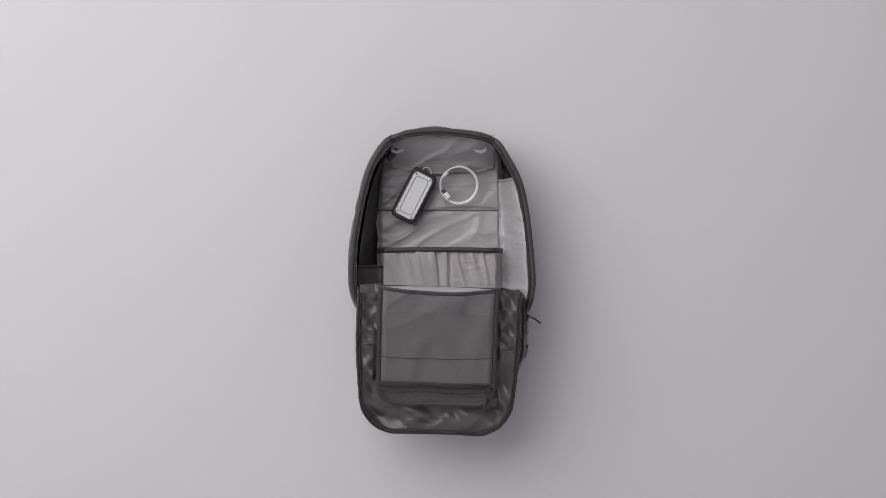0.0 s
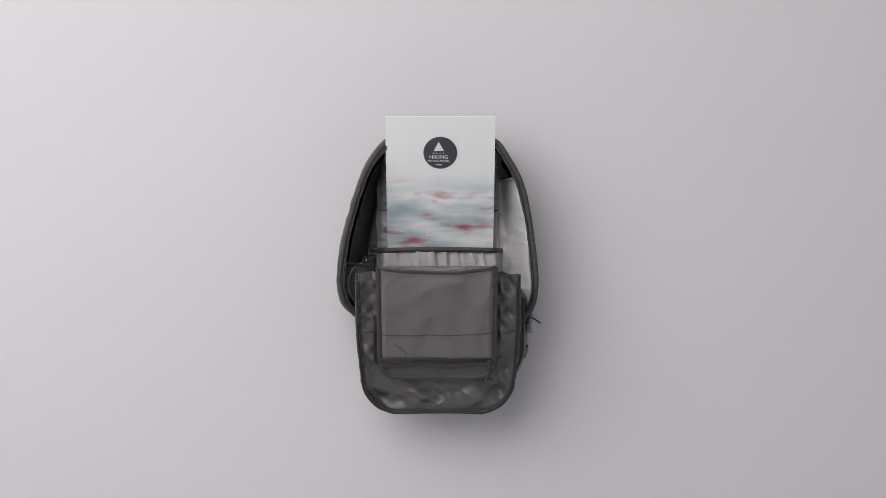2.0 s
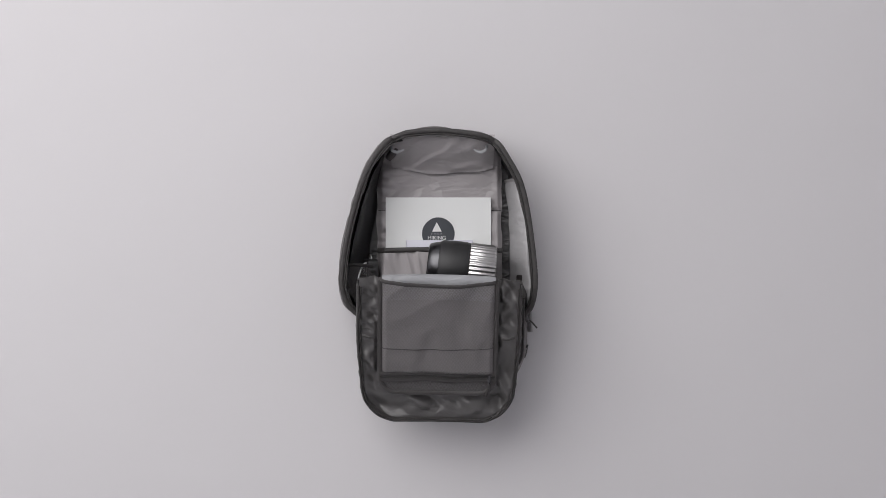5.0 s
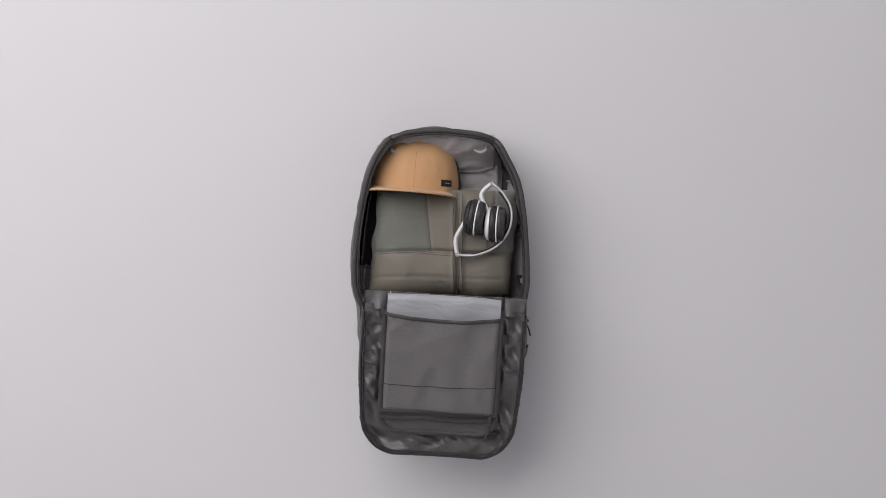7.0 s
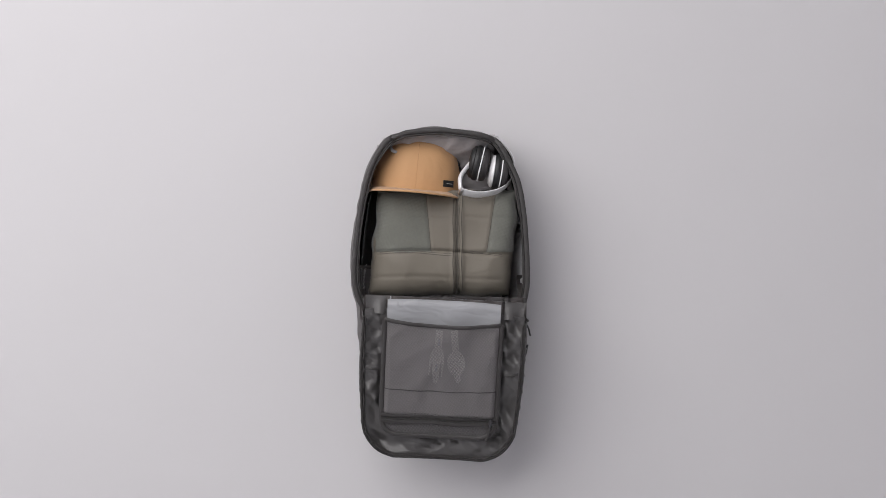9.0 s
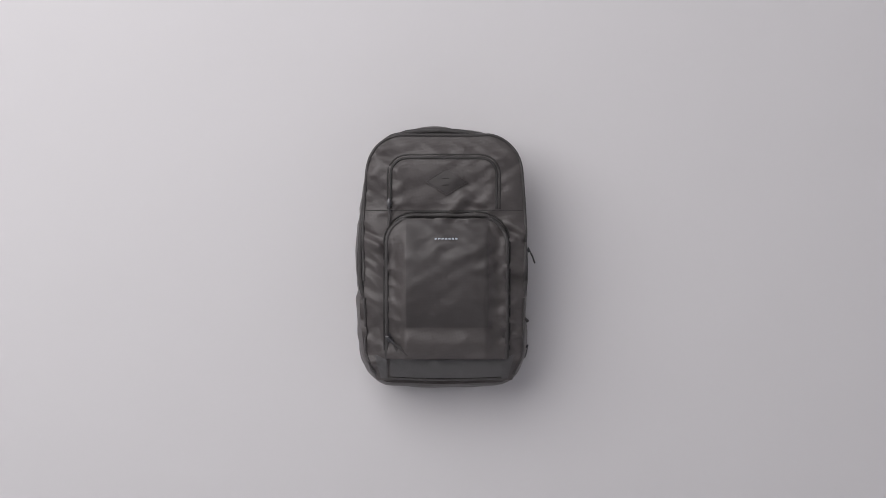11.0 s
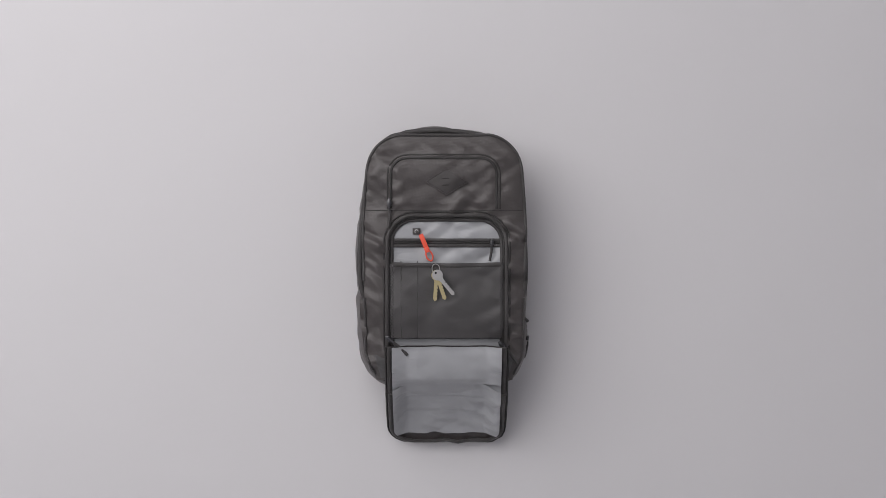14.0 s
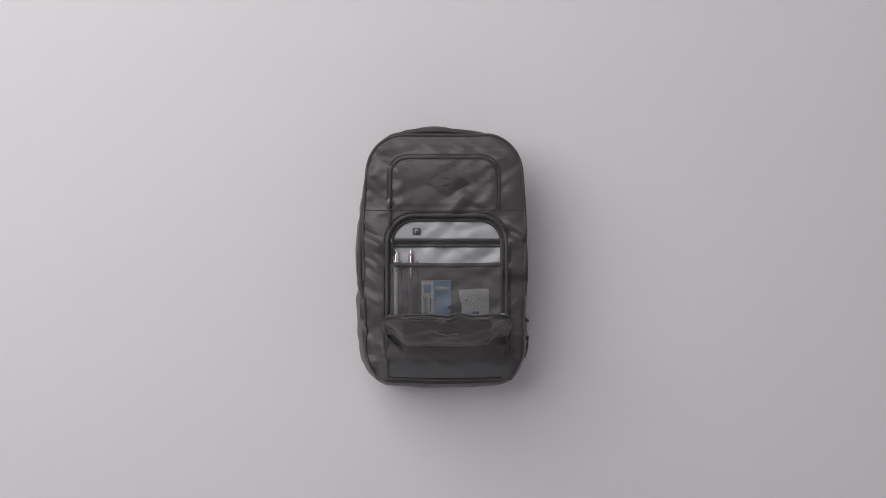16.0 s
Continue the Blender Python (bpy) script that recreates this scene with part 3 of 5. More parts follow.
# --- lower part of the bag, always closed
def lower_body():
    ys = [-0.05 - 0.014 * k for k in range(14)]
    right = [(CX + lid_half(y) - 0.001, y, front_z(CX + lid_half(y), y) - 0.004 - 0.075 * smooth_step(-0.10, -0.06, y)) for y in ys]
    pts = right + [(CX + dx, -0.2500 - 0.005 * (1 - (dx / 0.115) ** 2), 0.098) for dx in (0.112, 0.075, 0.037, 0.0, -0.037, -0.075, -0.112)]
    pts += [(2 * CX - x - 0.004 - 0.006 * smooth_step(-0.19, -0.12, y), y, z) for x, y, z in right[::-1]]
    wall("base_wall", pts, 100, "charcoal wall of the base", M_DARK, bulge=0.010, seed=11.0, zipped=False, ends=0.03)
    low = part("lower_front", front_sheet(-0.246, Y_B, 150, 90), M_OUTER, backpack, "charcoal lower front of the bag")

    def band(u, v):
        x = -0.098 + 0.207 * u
        y = -0.238 + 0.036 * v - 0.003 * math.sin(u * math.pi)
        return Vector((x, y, front_z(x, y) + 0.0035 + 0.002 * math.sin(v * math.pi)))
    part("base_band", slab(40, 10, band, 0.003), M_BASE, low, "smooth coated base band")
    for s in (-1, 1):
        def wing(u, v, s=s):
            y = -0.242 + (0.036 + 0.016 * u) * v
            x = CX + s * (0.106 + (lid_half(y) - 0.107) * u)
            return Vector((x, y, front_z(x, y) + 0.003 - 0.008 * u * u))
        part("base_wing", slab(14, 10, wing, 0.003), M_BASE, low, "coated corner of the base")
        side = [(CX + s * (lid_half(y) - 0.001), y) for y in [Y_B - 0.145 * k / 20 for k in range(21)]]
        part("piping", tube(on_front(side, 0.0012), 0.0024, 0.0024, 6), M_TAPE, low)
    part("base_piping", tube(on_front([(-0.10 + 0.21 * k / 30, -0.241 - 0.003 * math.sin(k / 30 * math.pi)) for k in range(31)], 0.001), 0.0024, segs=6), M_TAPE, low)
    puller(pose(0.158, -0.184, 0.105, 0, 60, -12) @ Matrix.Scale(0.5, 4), low, "zip_puller")
    for s in (-1, 1):
        tab = tube(smooth_path([(CX + s * 0.140, -0.124, 0.122), (CX + s * 0.150, -0.130, 0.118), (CX + s * 0.157, -0.136, 0.112)], 8), 0.003, 0.002, 8)
        part("side_tab", tab, M_TAPE, low)


lower_body()


def handle():
    pts = smooth_path([(-0.105, 0.172, 0.075), (-0.070, 0.209, 0.085), (-0.020, 0.2200, 0.088), (0.030, 0.213, 0.088), (0.085, 0.190, 0.080)], 30)
    part("back_ridge", tube(pts, 0.013, 0.022, 12, taper=lambda t: 0.5 + 0.5 * math.sin(math.pi * t)), M_OUTER, backpack, "padded edge of the harness")
    part("grab_handle", tube(smooth_path([(-0.068, 0.205, 0.105), (-0.058, 0.220, 0.106), (-0.010, 0.223, 0.106), (0.030, 0.211, 0.105)], 16), 0.0045, 0.0025, 8), M_TAPE, backpack, "webbing grab handle")


handle()


# --- lid; the loose organiser inside slips along it
ORGANISER, FOLD = [], []


def build_lid():
    lid = part("lid", front_sheet(Y_A, TOP, 170, 150), M_OUTER, backpack, "charcoal clamshell lid", O_A, True)

    def lining(u, v):
        y = Y_A - 0.012 + (TOP - 0.004 - Y_A + 0.012) * v
        w = lid_half(y) - 0.004
        x = CX + (2 * u - 1) * w
        k = abs(2 * u - 1)
        edge = smooth_step(1.0, 0.86, k) * smooth_step(1.0, 0.90, v)
        z = RIM - 0.020 + 0.012 * edge * 0.4
        z -= 0.015 * (1.2 * nz((x + 0.9 * y) * 6, (y - 0.8 * x) * 34, 1.0) + 0.5 * nz((x - 0.7 * y) * 8, (y + 0.9 * x) * 40, 2.4)) * max(smooth_step(0.110, 0.118, abs(x - CX + 0.0015)), 0.4 * smooth_step(0.131, 0.140, y) + 0.6 * smooth_step(0.158, 0.168, y)) * edge
        return Vector((x, y, z))
    part("lid_lining", slab(140, 140, lining, 0.002, (0, 0, 1)), M_DARK, lid, "shiny dark lining with creases", O_A)

    rim = [(CX - lid_half(y) + 0.001, y) for y in [Y_A + (TOP - 0.066 - Y_A) * k / 20 for k in range(21)]]
    rim += [(CX - lid_half(y) + 0.001, y) for y in [TOP - 0.066 + 0.066 * math.sin(radians(a)) for a in range(6, 90, 7)]] + [(CX - 0.045, TOP - 0.001), (CX - 0.02, TOP - 0.001)]
    full = rim + [(2 * CX - x, y) for x, y in rim[::-1]]
    edge = [Vector((x, y, RIM - 0.004 + 0.0008 * math.sin(i * 1.3))) for i, (x, y) in enumerate(full)]
    part("lid_piping", tube([Vector((p.x, p.y, front_z(p.x, p.y) - 0.0005)) for p in edge], 0.0030, 0.0030, 8), M_TAPE, lid, "black piped edge", O_A)
    gus = bmesh.new()
    rows = []
    for i, p in enumerate(edge):
        wob = 0.0015 * math.sin(i * 2.1)
        c = Vector((CX, 0.05, p.z))
        inward = (c - p).normalized()
        rows.append([gus.verts.new(p + Vector((0, 0, z)) + inward * d) for z, d in
                     ((0.004, 0.0), (-0.010, -0.001 + wob), (-0.020, 0.002), (-0.022, 0.007 + wob), (-0.020, 0.0085), (-0.008, 0.009), (0.002, 0.008))])
    for a, b in zip(rows, rows[1:]):
        for s in range(7):
            gus.faces.new((a[s], a[(s + 1) % 7], b[(s + 1) % 7], b[s]))
    bmesh.ops.recalc_face_normals(gus, faces=gus.faces)
    part("lid_gusset", gus, M_TAPE, lid, "charcoal zip gusset round the lid", O_A)
    coil = [p + Vector((0, 0, -0.021)) + (Vector((CX, 0.05, p.z)) - p).normalized() * 0.003 for p in edge]
    part("zip_coil", tube(coil, 0.0022, 0.002, 6), M_ZIP, lid, "black zip coil", O_A)

    # mesh organiser on the inside; seen from inside, x runs the same way
    x0, x1, ytop = CX - 0.107, CX + 0.104, 0.130
    zi = RIM - 0.028

    def backing(u, v):
        x, y = x0 + (x1 - x0) * u, Y_A - 0.031 + (ytop - 0.001 - Y_A + 0.031) * v
        if y > 0.098:
            w = (x1 - x0) / 2 - 0.033 + math.sqrt(max(0.0, 0.032 ** 2 - (y - 0.098) ** 2))
            x = (x0 + x1) / 2 + (2 * u - 1) * w
        return Vector((x, y, zi + 0.004 + 0.0015 * nz(x * 14, y * 9, 6)))
    ORGANISER.append(part("organiser_backing", slab(40, 60, backing, 0.001, (0, 0, 1)), M_BACKING, lid, "grey organiser backing", O_A))

    def netting(u, v):
        x, ya = x0 + (x1 - x0) * u, Y_A - 0.031 + 0.007 * math.sin(math.pi * u)
        y = ya + (0.095 - ya) * v
        edge = smooth_step(0, 0.05, u) * smooth_step(1, 0.95, u) * smooth_step(1, 0.94, v)
        return Vector((x, y, zi - 0.001 - edge * (0.0085 + 0.003 * nz(x * 15 + y * 8, y * 6, 2) + 0.0035 * sharp(x + 0.45 * y, y - 0.2 * x, 4.0, 12, 8))))
    ORGANISER.append(part("mesh_pocket", slab(60, 60, netting, 0.0006, (0, 0, 1)), M_NET, lid, "grey mesh zip pocket", O_A))

    line = [netting(k / 30, (0.0386 - 0.0035 * (k / 30 - 0.5) - Y_A + 0.031) / (0.095 - Y_A + 0.031)) - Vector((0, 0, 0.0006)) for k in range(31)]
    ORGANISER.append(part("stitch_line", tube(line, 0.0008, segs=5), M_TAPE, lid, origin=O_A))

    def foot(u, v):
        y = 0.093 + 0.037 * v
        x = x0 + (x1 - x0) * u
        if y > 0.098:
            w = (x1 - x0) / 2 - 0.032 + math.sqrt(max(0.0, 0.032 ** 2 - (y - 0.098) ** 2))
            x = (x0 + x1) / 2 + (2 * u - 1) * w
        return Vector((x, y, zi - 0.002 - 0.001 * nz(x * 25, y * 25)))
    ORGANISER.append(part("zip_panel", slab(40, 14, foot, 0.001, (0, 0, 1)), M_NETDARK, lid, "dark mesh panel under the zip", O_A))
    for k, y in enumerate((0.092, 0.103)):
        z = [Vector((x0 + (x1 - x0) * i / 30, y + 0.0015 * math.sin(i * 0.4), zi - 0.005)) for i in range(31)]
        ORGANISER.append(part("pocket_zip_tape", tube(z, 0.0045, 0.0014, 8), M_TAPE, lid, "black zip tape", O_A))
    z = [Vector((x0 + (x1 - x0) * i / 30, 0.0975 + 0.0015 * math.sin(i * 0.4), zi - 0.0065)) for i in range(31)]
    ORGANISER.append(part("pocket_zip", tube(z, 0.0016, 0.0014, 6), M_ZIP, lid, "black zip", O_A))
    lip = [netting(k / 30, 0.0) - Vector((0, 0, 0.0012)) for k in range(31)]
    ORGANISER.append(part("top_binding", tube(lip, 0.0036, 0.0018, 8), M_TAPE, lid, "black binding along the mesh pocket's mouth", O_A))
    pts = [(x0, Y_A - 0.031 + (0.098 - Y_A + 0.031) * k / 14) for k in range(14)]
    pts += [(x0 + 0.032 - 0.032 * math.cos(radians(a)), 0.098 + 0.032 * math.sin(radians(a))) for a in range(0, 91, 15)]
    pts += [(2 * CX - 0.003 - x, y) for x, y in pts[::-1]]
    ORGANISER.append(part("organiser_binding", tube([Vector((x, y, zi - 0.0035 + 0.0008 * math.sin(i * 1.9))) for i, (x, y) in enumerate(pts)], 0.0045, 0.0028, 8), M_TAPE, lid, "black binding tape", O_A))
    for s in (-1, 1):
        loop = tube([(CX + s * 0.116, 0.038, RIM - 0.034), (CX + s * 0.127, 0.037, RIM - 0.039), (CX + s * 0.138, 0.036, RIM - 0.032)], 0.0028, 0.0015, 8)
        part("strap_loop", loop, M_TAPE, lid, "narrow webbing loop", O_A)
    ORGANISER.append(puller(pose(x1 - 0.010, 0.0975, zi - 0.008, 180, 0, 8) @ Matrix.Scale(0.8, 4), lid, "pocket_puller", O_A))

    def fold(u, v):
        x, y = x0 + 0.003 + (x1 - x0 - 0.006) * u, Y_A - 0.036 + 0.003 * abs(2 * u - 1) ** 3 + 0.047 * v
        return Vector((x, y, zi + 0.0030 - 0.004 * smooth_step(0.0, 0.25, v) + 0.002 * nz(x * 20, y * 30)))
    FOLD.append(part("fold_lining", slab(60, 20, fold, 0.001, (0, 0, 1)), M_LIGHT, lid, "pale grey lining along the fold", O_A))

    # outside of the lid
    x0, x1, y0, y1, r = TOP_POCKET
    part("top_pocket_zip", tube(on_front(arch_line(x0, x1, y0, y1, r, 0.0), 0.0006), 0.0026, 0.0018, 8), M_ZIP, lid, "black zip round the top pocket", O_A)
    part("top_pocket_coil", tube(on_front(arch_line(x0, x1, y0, y1, r, -0.0062), 0.0002), 0.0016, 0.0010, 6), M_ZIP, lid, origin=O_A)
    seam = on_front([(CX + (lid_half(0.0715) - 0.004) * (k / 30 - 1), 0.0715 - 0.001 * math.sin(k / 60 * 3.1)) for k in range(61)], 0.0002)
    part("cross_seam", tube(seam, 0.0008, 0.0006, 6), M_ZIP, lid, origin=O_A)
    puller(pose(x0 - 0.003, y0 + 0.010, front_z(x0, y0) + 0.005), lid, "zip_puller", O_A)

    def badge(u, v):
        a, b = 2 * u - 1, 2 * v - 1
        x, y = 0.0065 + 0.0195 * (a - b), 0.1235 + 0.012 * (a + b)
        return Vector((x, y, front_z(x, y) + 0.0026 + 0.0012 * (1 - max(abs(a), abs(b)) ** 6)))
    bd = part("badge", slab(16, 16, badge, 0.0016), M_PANEL, lid, "embossed dark diamond badge", O_A)
    for f in (lambda k: badge(k, 0.0), lambda k: badge(k, 1.0), lambda k: badge(0.0, k), lambda k: badge(1.0, k)):
        part("badge_edge", tube([f(k / 10) + Vector((0, 0, 0.0003)) for k in range(11)], 0.0010, segs=6), M_OUTER, bd, origin=O_A)
    for dy in (0.0065, -0.006):
        bar = on_front([(-0.002 + 0.013 * k / 6, 0.1235 + dy) for k in range(7)], 0.0044)
        part("badge_mark", tube(bar, 0.0008, segs=6), M_ZIP, bd, origin=O_A)
    return lid


lid = build_lid()


def hinge_strip():
    ob = part("hinge_strip", front_sheet(Y_B, Y_A, 80, 10), M_OUTER, backpack, "folding strip between lid and base", O_A, True)

    def grey(u, v):
        x, y = CX - 0.104 + 0.204 * u, Y_B + 0.016 + (Y_A - Y_B - 0.016) * v
        return Vector((x, y, RIM - 0.024 - 0.005 * math.sin(v * math.pi) + 0.003 * nz(x * 20, y * 30)))
    part("strip_lining", slab(40, 10, grey, 0.002, (0, 0, 1)), M_LIGHT, ob, "pale grey lining", O_A)
    for s in (-1, 1):
        def dark(u, v, s=s):
            x, y = CX + s * (0.108 + 0.036 * u), Y_B + (Y_A - Y_B) * v
            return Vector((x, y, RIM - 0.018 - 0.004 * math.sin(u * 6) * v))
        part("strip_side", slab(12, 8, dark, 0.002, (0, 0, 1)), M_DARK, ob, origin=O_A)
    return ob


strip = hinge_strip()


# --- organiser in the lower front pocket, in three rigid lengths
def organiser():
    x0, x1, y0, y1, r = LOW_POCKET
    homes = ((lid, O_A, Y_A, 0.2), (strip, O_A, Y_B, Y_A), (backpack, None, -0.21, Y_B))

    def inner_z(x, y):
        return front_z(x, y) - 0.0085

    def in_half(y):
        w = (x1 - x0) / 2 - 0.003
        if y > y1 - r:
            w = w - r + math.sqrt(max(0.0, r * r - (y - y1 + r) ** 2))
        return w
    mid = (x0 + x1) / 2

    def spread(name, ya, yb, nx, ny, lift, thick, mat, label, wob=0.001, seed=0.0, half=None):
        for home, o, lo, hi in homes:
            a, b = max(ya, lo), min(yb, hi)
            if b - a < 0.002:
                continue
            k = max(3, int(ny * (b - a) / (yb - ya)))

            def f(u, v):
                y = a + (b - a) * v
                x = mid + (2 * u - 1) * (half or in_half(y))
                bow = smooth_step(0, 0.025, u) * smooth_step(1, 0.975, u)
                return Vector((x, y, inner_z(x, y) + lift * (0.3 + 0.7 * bow) + wob * nz(x * 24 + seed, y * 30, seed)))
            part(name, slab(nx, k, f, thick), mat, home, label, o)

    spread("pocket_lining", 0.014, y1 - 0.004, 60, 20, 0.0, 0.001, M_LIGHT, "pale grey pocket lining", 0.0012, 1.0)
    spread("pocket_lining", -0.200, 0.0085, 60, 60, 0.0, 0.001, M_LIGHT, "pale grey pocket lining", 0.0015, 3.0)
    spread("net_pocket", -0.165, -0.027, 60, 50, 0.0115, 0.0004, M_NETDARK, "dark mesh pocket", 0.0030, 5.0)
    spread("net_backing", -0.165, -0.031, 30, 40, 0.0012, 0.0004, M_DARK, "dark pocket backing", 0.0008, 6.0)
    part("net_binding", tube([Vector((mid + k, -0.0285 - 0.002 * math.cos(k * 16), inner_z(mid + k, -0.0285) + 0.0112)) for k in [-0.1 + 0.2 * i / 30 for i in range(31)]], 0.0042, 0.0014, 8), M_TAPE, lid, "black elastic binding", O_A)
    part("net_hem", tube([Vector((mid + k, -0.165, inner_z(mid + k, -0.165) + 0.006)) for k in [-0.1 + 0.2 * i / 30 for i in range(31)]], 0.0016, segs=6), M_TAPE, backpack)
    for x in (-0.077, -0.047):
        for home, o, lo, hi in homes:
            a, b = max(-0.165, lo), min(-0.022, hi)
            if b > a:
                part("divider_seam", tube([Vector((x + 0.0006 * math.sin(k), a + (b - a) * k / 12, inner_z(x, a + (b - a) * k / 12) + 0.0108)) for k in range(13)], 0.0009, segs=5), M_TAPE, home, origin=o)
    for y in (0.0165, 0.0060):
        part("inner_zip_tape", tube([Vector((mid + k, y, inner_z(mid + k, y) + 0.0015)) for k in [-0.102 + 0.204 * i / 30 for i in range(31)]], 0.0030, 0.0012, 8), M_TAPE, lid, "black zip tape", O_A)
    part("inner_zip_coil", tube([Vector((mid + k, 0.0112, inner_z(mid + k, 0.011) - 0.0004)) for k in [-0.102 + 0.204 * i / 30 for i in range(31)]], 0.0024, 0.0012, 8), M_ZIP, lid, "black zip coil", O_A)
    lab = box(0.0145, 0.012, 0.001, pose(-0.049, 0.0325, inner_z(-0.049, 0.0325) + 0.003), 0.0004)
    tag = part("woven_tag", lab, M_PANEL, lid, "small black woven tag", O_A)
    part("tag_mark", tube([Vector((-0.049 + 0.003 * math.cos(a), 0.0325 + 0.003 * math.sin(a), inner_z(-0.049, 0.0325) + 0.0036)) for a in [0.5 * k for k in range(9)]], 0.0006, segs=5), M_CARD, tag, origin=O_A)
    # zip gutter round the pocket mouth
    arch = arch_line(x0, x1, y0, y1, r, 0.0, -0.188)
    for name, inset, lift, rx, rz, mat in (("pocket_rim", -0.0062, 0.0002, 0.0016, 0.0012, M_ZIP), ("pocket_tape", 0.0, 0.0008, 0.0036, 0.0026, M_TAPE), ("pocket_coil", 0.0045, -0.003, 0.0020, 0.0020, M_ZIP), ("pocket_facing", 0.008, -0.006, 0.0036, 0.0020, M_TAPE)):
        pts = on_front(arch_line(x0, x1, y0, y1, r, inset, -0.188), lift)
        for home, o, lo, hi in homes:
            side_parts(name, cut_y(tube(pts, rx, rz, 8), lo, hi), mid, mat, home, origin=o)


organiser()


# --- flap over the lower pocket: four rigid lengths, folded with the lid while it is open
def flap_z(x, y):
    belly = smooth_step(0.10, 0.07, abs(x - 0.005)) * smooth_step(0.065, 0.03, y)
    sag = 0.020 * (1 - (max(0.0, -0.012 - y) / 0.128) ** 3) * smooth_step(-0.143, -0.132, y) * smooth_step(0.055, -0.02, y)
    return front_z(x, y) + 0.012 + belly * (0.006 + sag)


def build_flap():
    x0, x1, y0, y1, r = LOW_POCKET
    x0, x1, y1, r = x0 + 0.0, x1 - 0.0, y1 - 0.005, r - 0.004
    mid = (x0 + x1) / 2

    def half(y):
        w = (x1 - x0) / 2
        if y > y1 - r:
            w = w - r + math.sqrt(max(0.0, r * r - (y - y1 + r) ** 2))
        return w
    obs = []
    for name, lo, hi, o, ny in (("flap", Y_A, y1, O_U, 60), ("flap", Y_B, Y_A, O_U, 12), ("flap", Y_C, Y_B, O_U, 20), ("flap_foot", -0.203, Y_C, O_D, 24)):
        def f(u, v):
            y = lo + (hi - lo) * v
            x = mid + (2 * u - 1) * half(y)
            gus = smooth_step(0.072, 0.085, abs(x - 0.004))
            z = flap_z(x, y) - 0.004 * gus + 0.0036 * gus * crease(x + 0.2 * y, y + 0.5 * x, 5.0, 10, 34)
            if name == "flap_foot":
                z += 0.006 * math.sin(smooth_step(Y_C, -0.203, y) * math.pi) * (1 - gus) + 0.002 * crease(x, y, 2.5, 18, 14)
            return Vector((x, y, z))
        ob = part(name, slab(70, ny, f, 0.002), M_OUTER, backpack, "charcoal front pocket flap", o, True)

        def g(u, v):
            y = lo + (min(hi + (0.016 if name == "flap_foot" else 0), y1 - 0.024) - lo) * v
            x = mid + (2 * u - 1) * max(0.002, half(y) - 0.009)
            y -= 0.012 * (1 - v) if name == "flap" else 0
            ease = smooth_step(0, 0.2, v) * smooth_step(1, 0.8, v)
            return Vector((x, y, flap_z(x, y) - 0.0125 - ease * (0.0030 * crease(x + 0.5 * y, y - 0.3 * x, 2.0, 8, 7) + 0.003 * nz(x * 16, y * 13, 6) + 0.0025 * sharp(x + 0.4 * y, y - 0.5 * x, 7.0, 10, 14))))
        part("flap_lining", slab(60, max(10, ny), g, 0.001, (0, 0, 1)), M_LIGHT, ob, "pale grey flap lining", o)
        for inset, dz, rx, mat, nm in ((0.0, -0.002, 0.0032, M_TAPE, "flap_edge"), (-0.0028, -0.005, 0.0020, M_ZIP, "flap_coil"), (0.004, -0.008, 0.0046, M_TAPE, "flap_facing")):
            pts = [Vector((x, y, flap_z(x, y) + dz)) for x, y in arch_line(x0, x1, -0.203, y1, r, inset)]
            side_parts(nm, cut_y(tube(pts, rx, 0.0024, 8), lo, hi), mid, mat, ob, origin=o)
        if name == "flap":
            def p(u, v):
                y = lo + (min(hi, 0.054) - lo) * v
                x = -0.067 + 0.150 * u
                return Vector((x, y, flap_z(x, y) + 0.0022 - 0.001 * abs(2 * u - 1) ** 8))
            part("flap_panel", slab(40, max(6, ny // 2), p, 0.002), M_PANEL, ob, "smooth dark coated panel", o)
        obs.append(ob)
    for k in range(7):
        w = 0.0042
        x = -0.0135 + 0.0062 * k
        bar = box(w, 0.0034, 0.0006, pose(x + 0.0005, 0.0185, flap_z(x, 0.0185) + 0.0027), 0.0)
        part("logo_bar", bar, M_GREYINK, obs[0], "pale printed bar", O_U)
    puller(pose(-0.099, -0.166, front_z(-0.099, -0.166) + 0.016, 0, 0, 50), backpack, "zip_puller")
    return obs


FLAPS = build_flap()
RUNNER = puller(pose(0, 0, 0), backpack, "zip_puller")
INNER_RUNNER = puller(Matrix.Scale(0.75, 4), lid, "inner_puller")
SIDE_RUNNER = puller(Matrix.Scale(0.6, 4), backpack, "zip_puller")


# ---------------------------------------------------------------- things that are packed
def lettering(name, words, size, mat, parent, x, y, z):
    data = bpy.data.curves.new(name, "FONT")
    data.body, data.size, data.align_x, data.extrude = words, size, "CENTER", 0.00015
    ob = bpy.data.objects.new(name, data)
    scene.collection.objects.link(ob)
    bpy.context.view_layer.update()
    me = bpy.data.meshes.new_from_object(ob.evaluated_get(bpy.context.evaluated_depsgraph_get()))
    bpy.data.objects.remove(ob)
    me.materials.clear()
    me.materials.append(mat)
    made = new(name, me)
    made.parent, made.location = parent, (x, y, z)
    return made


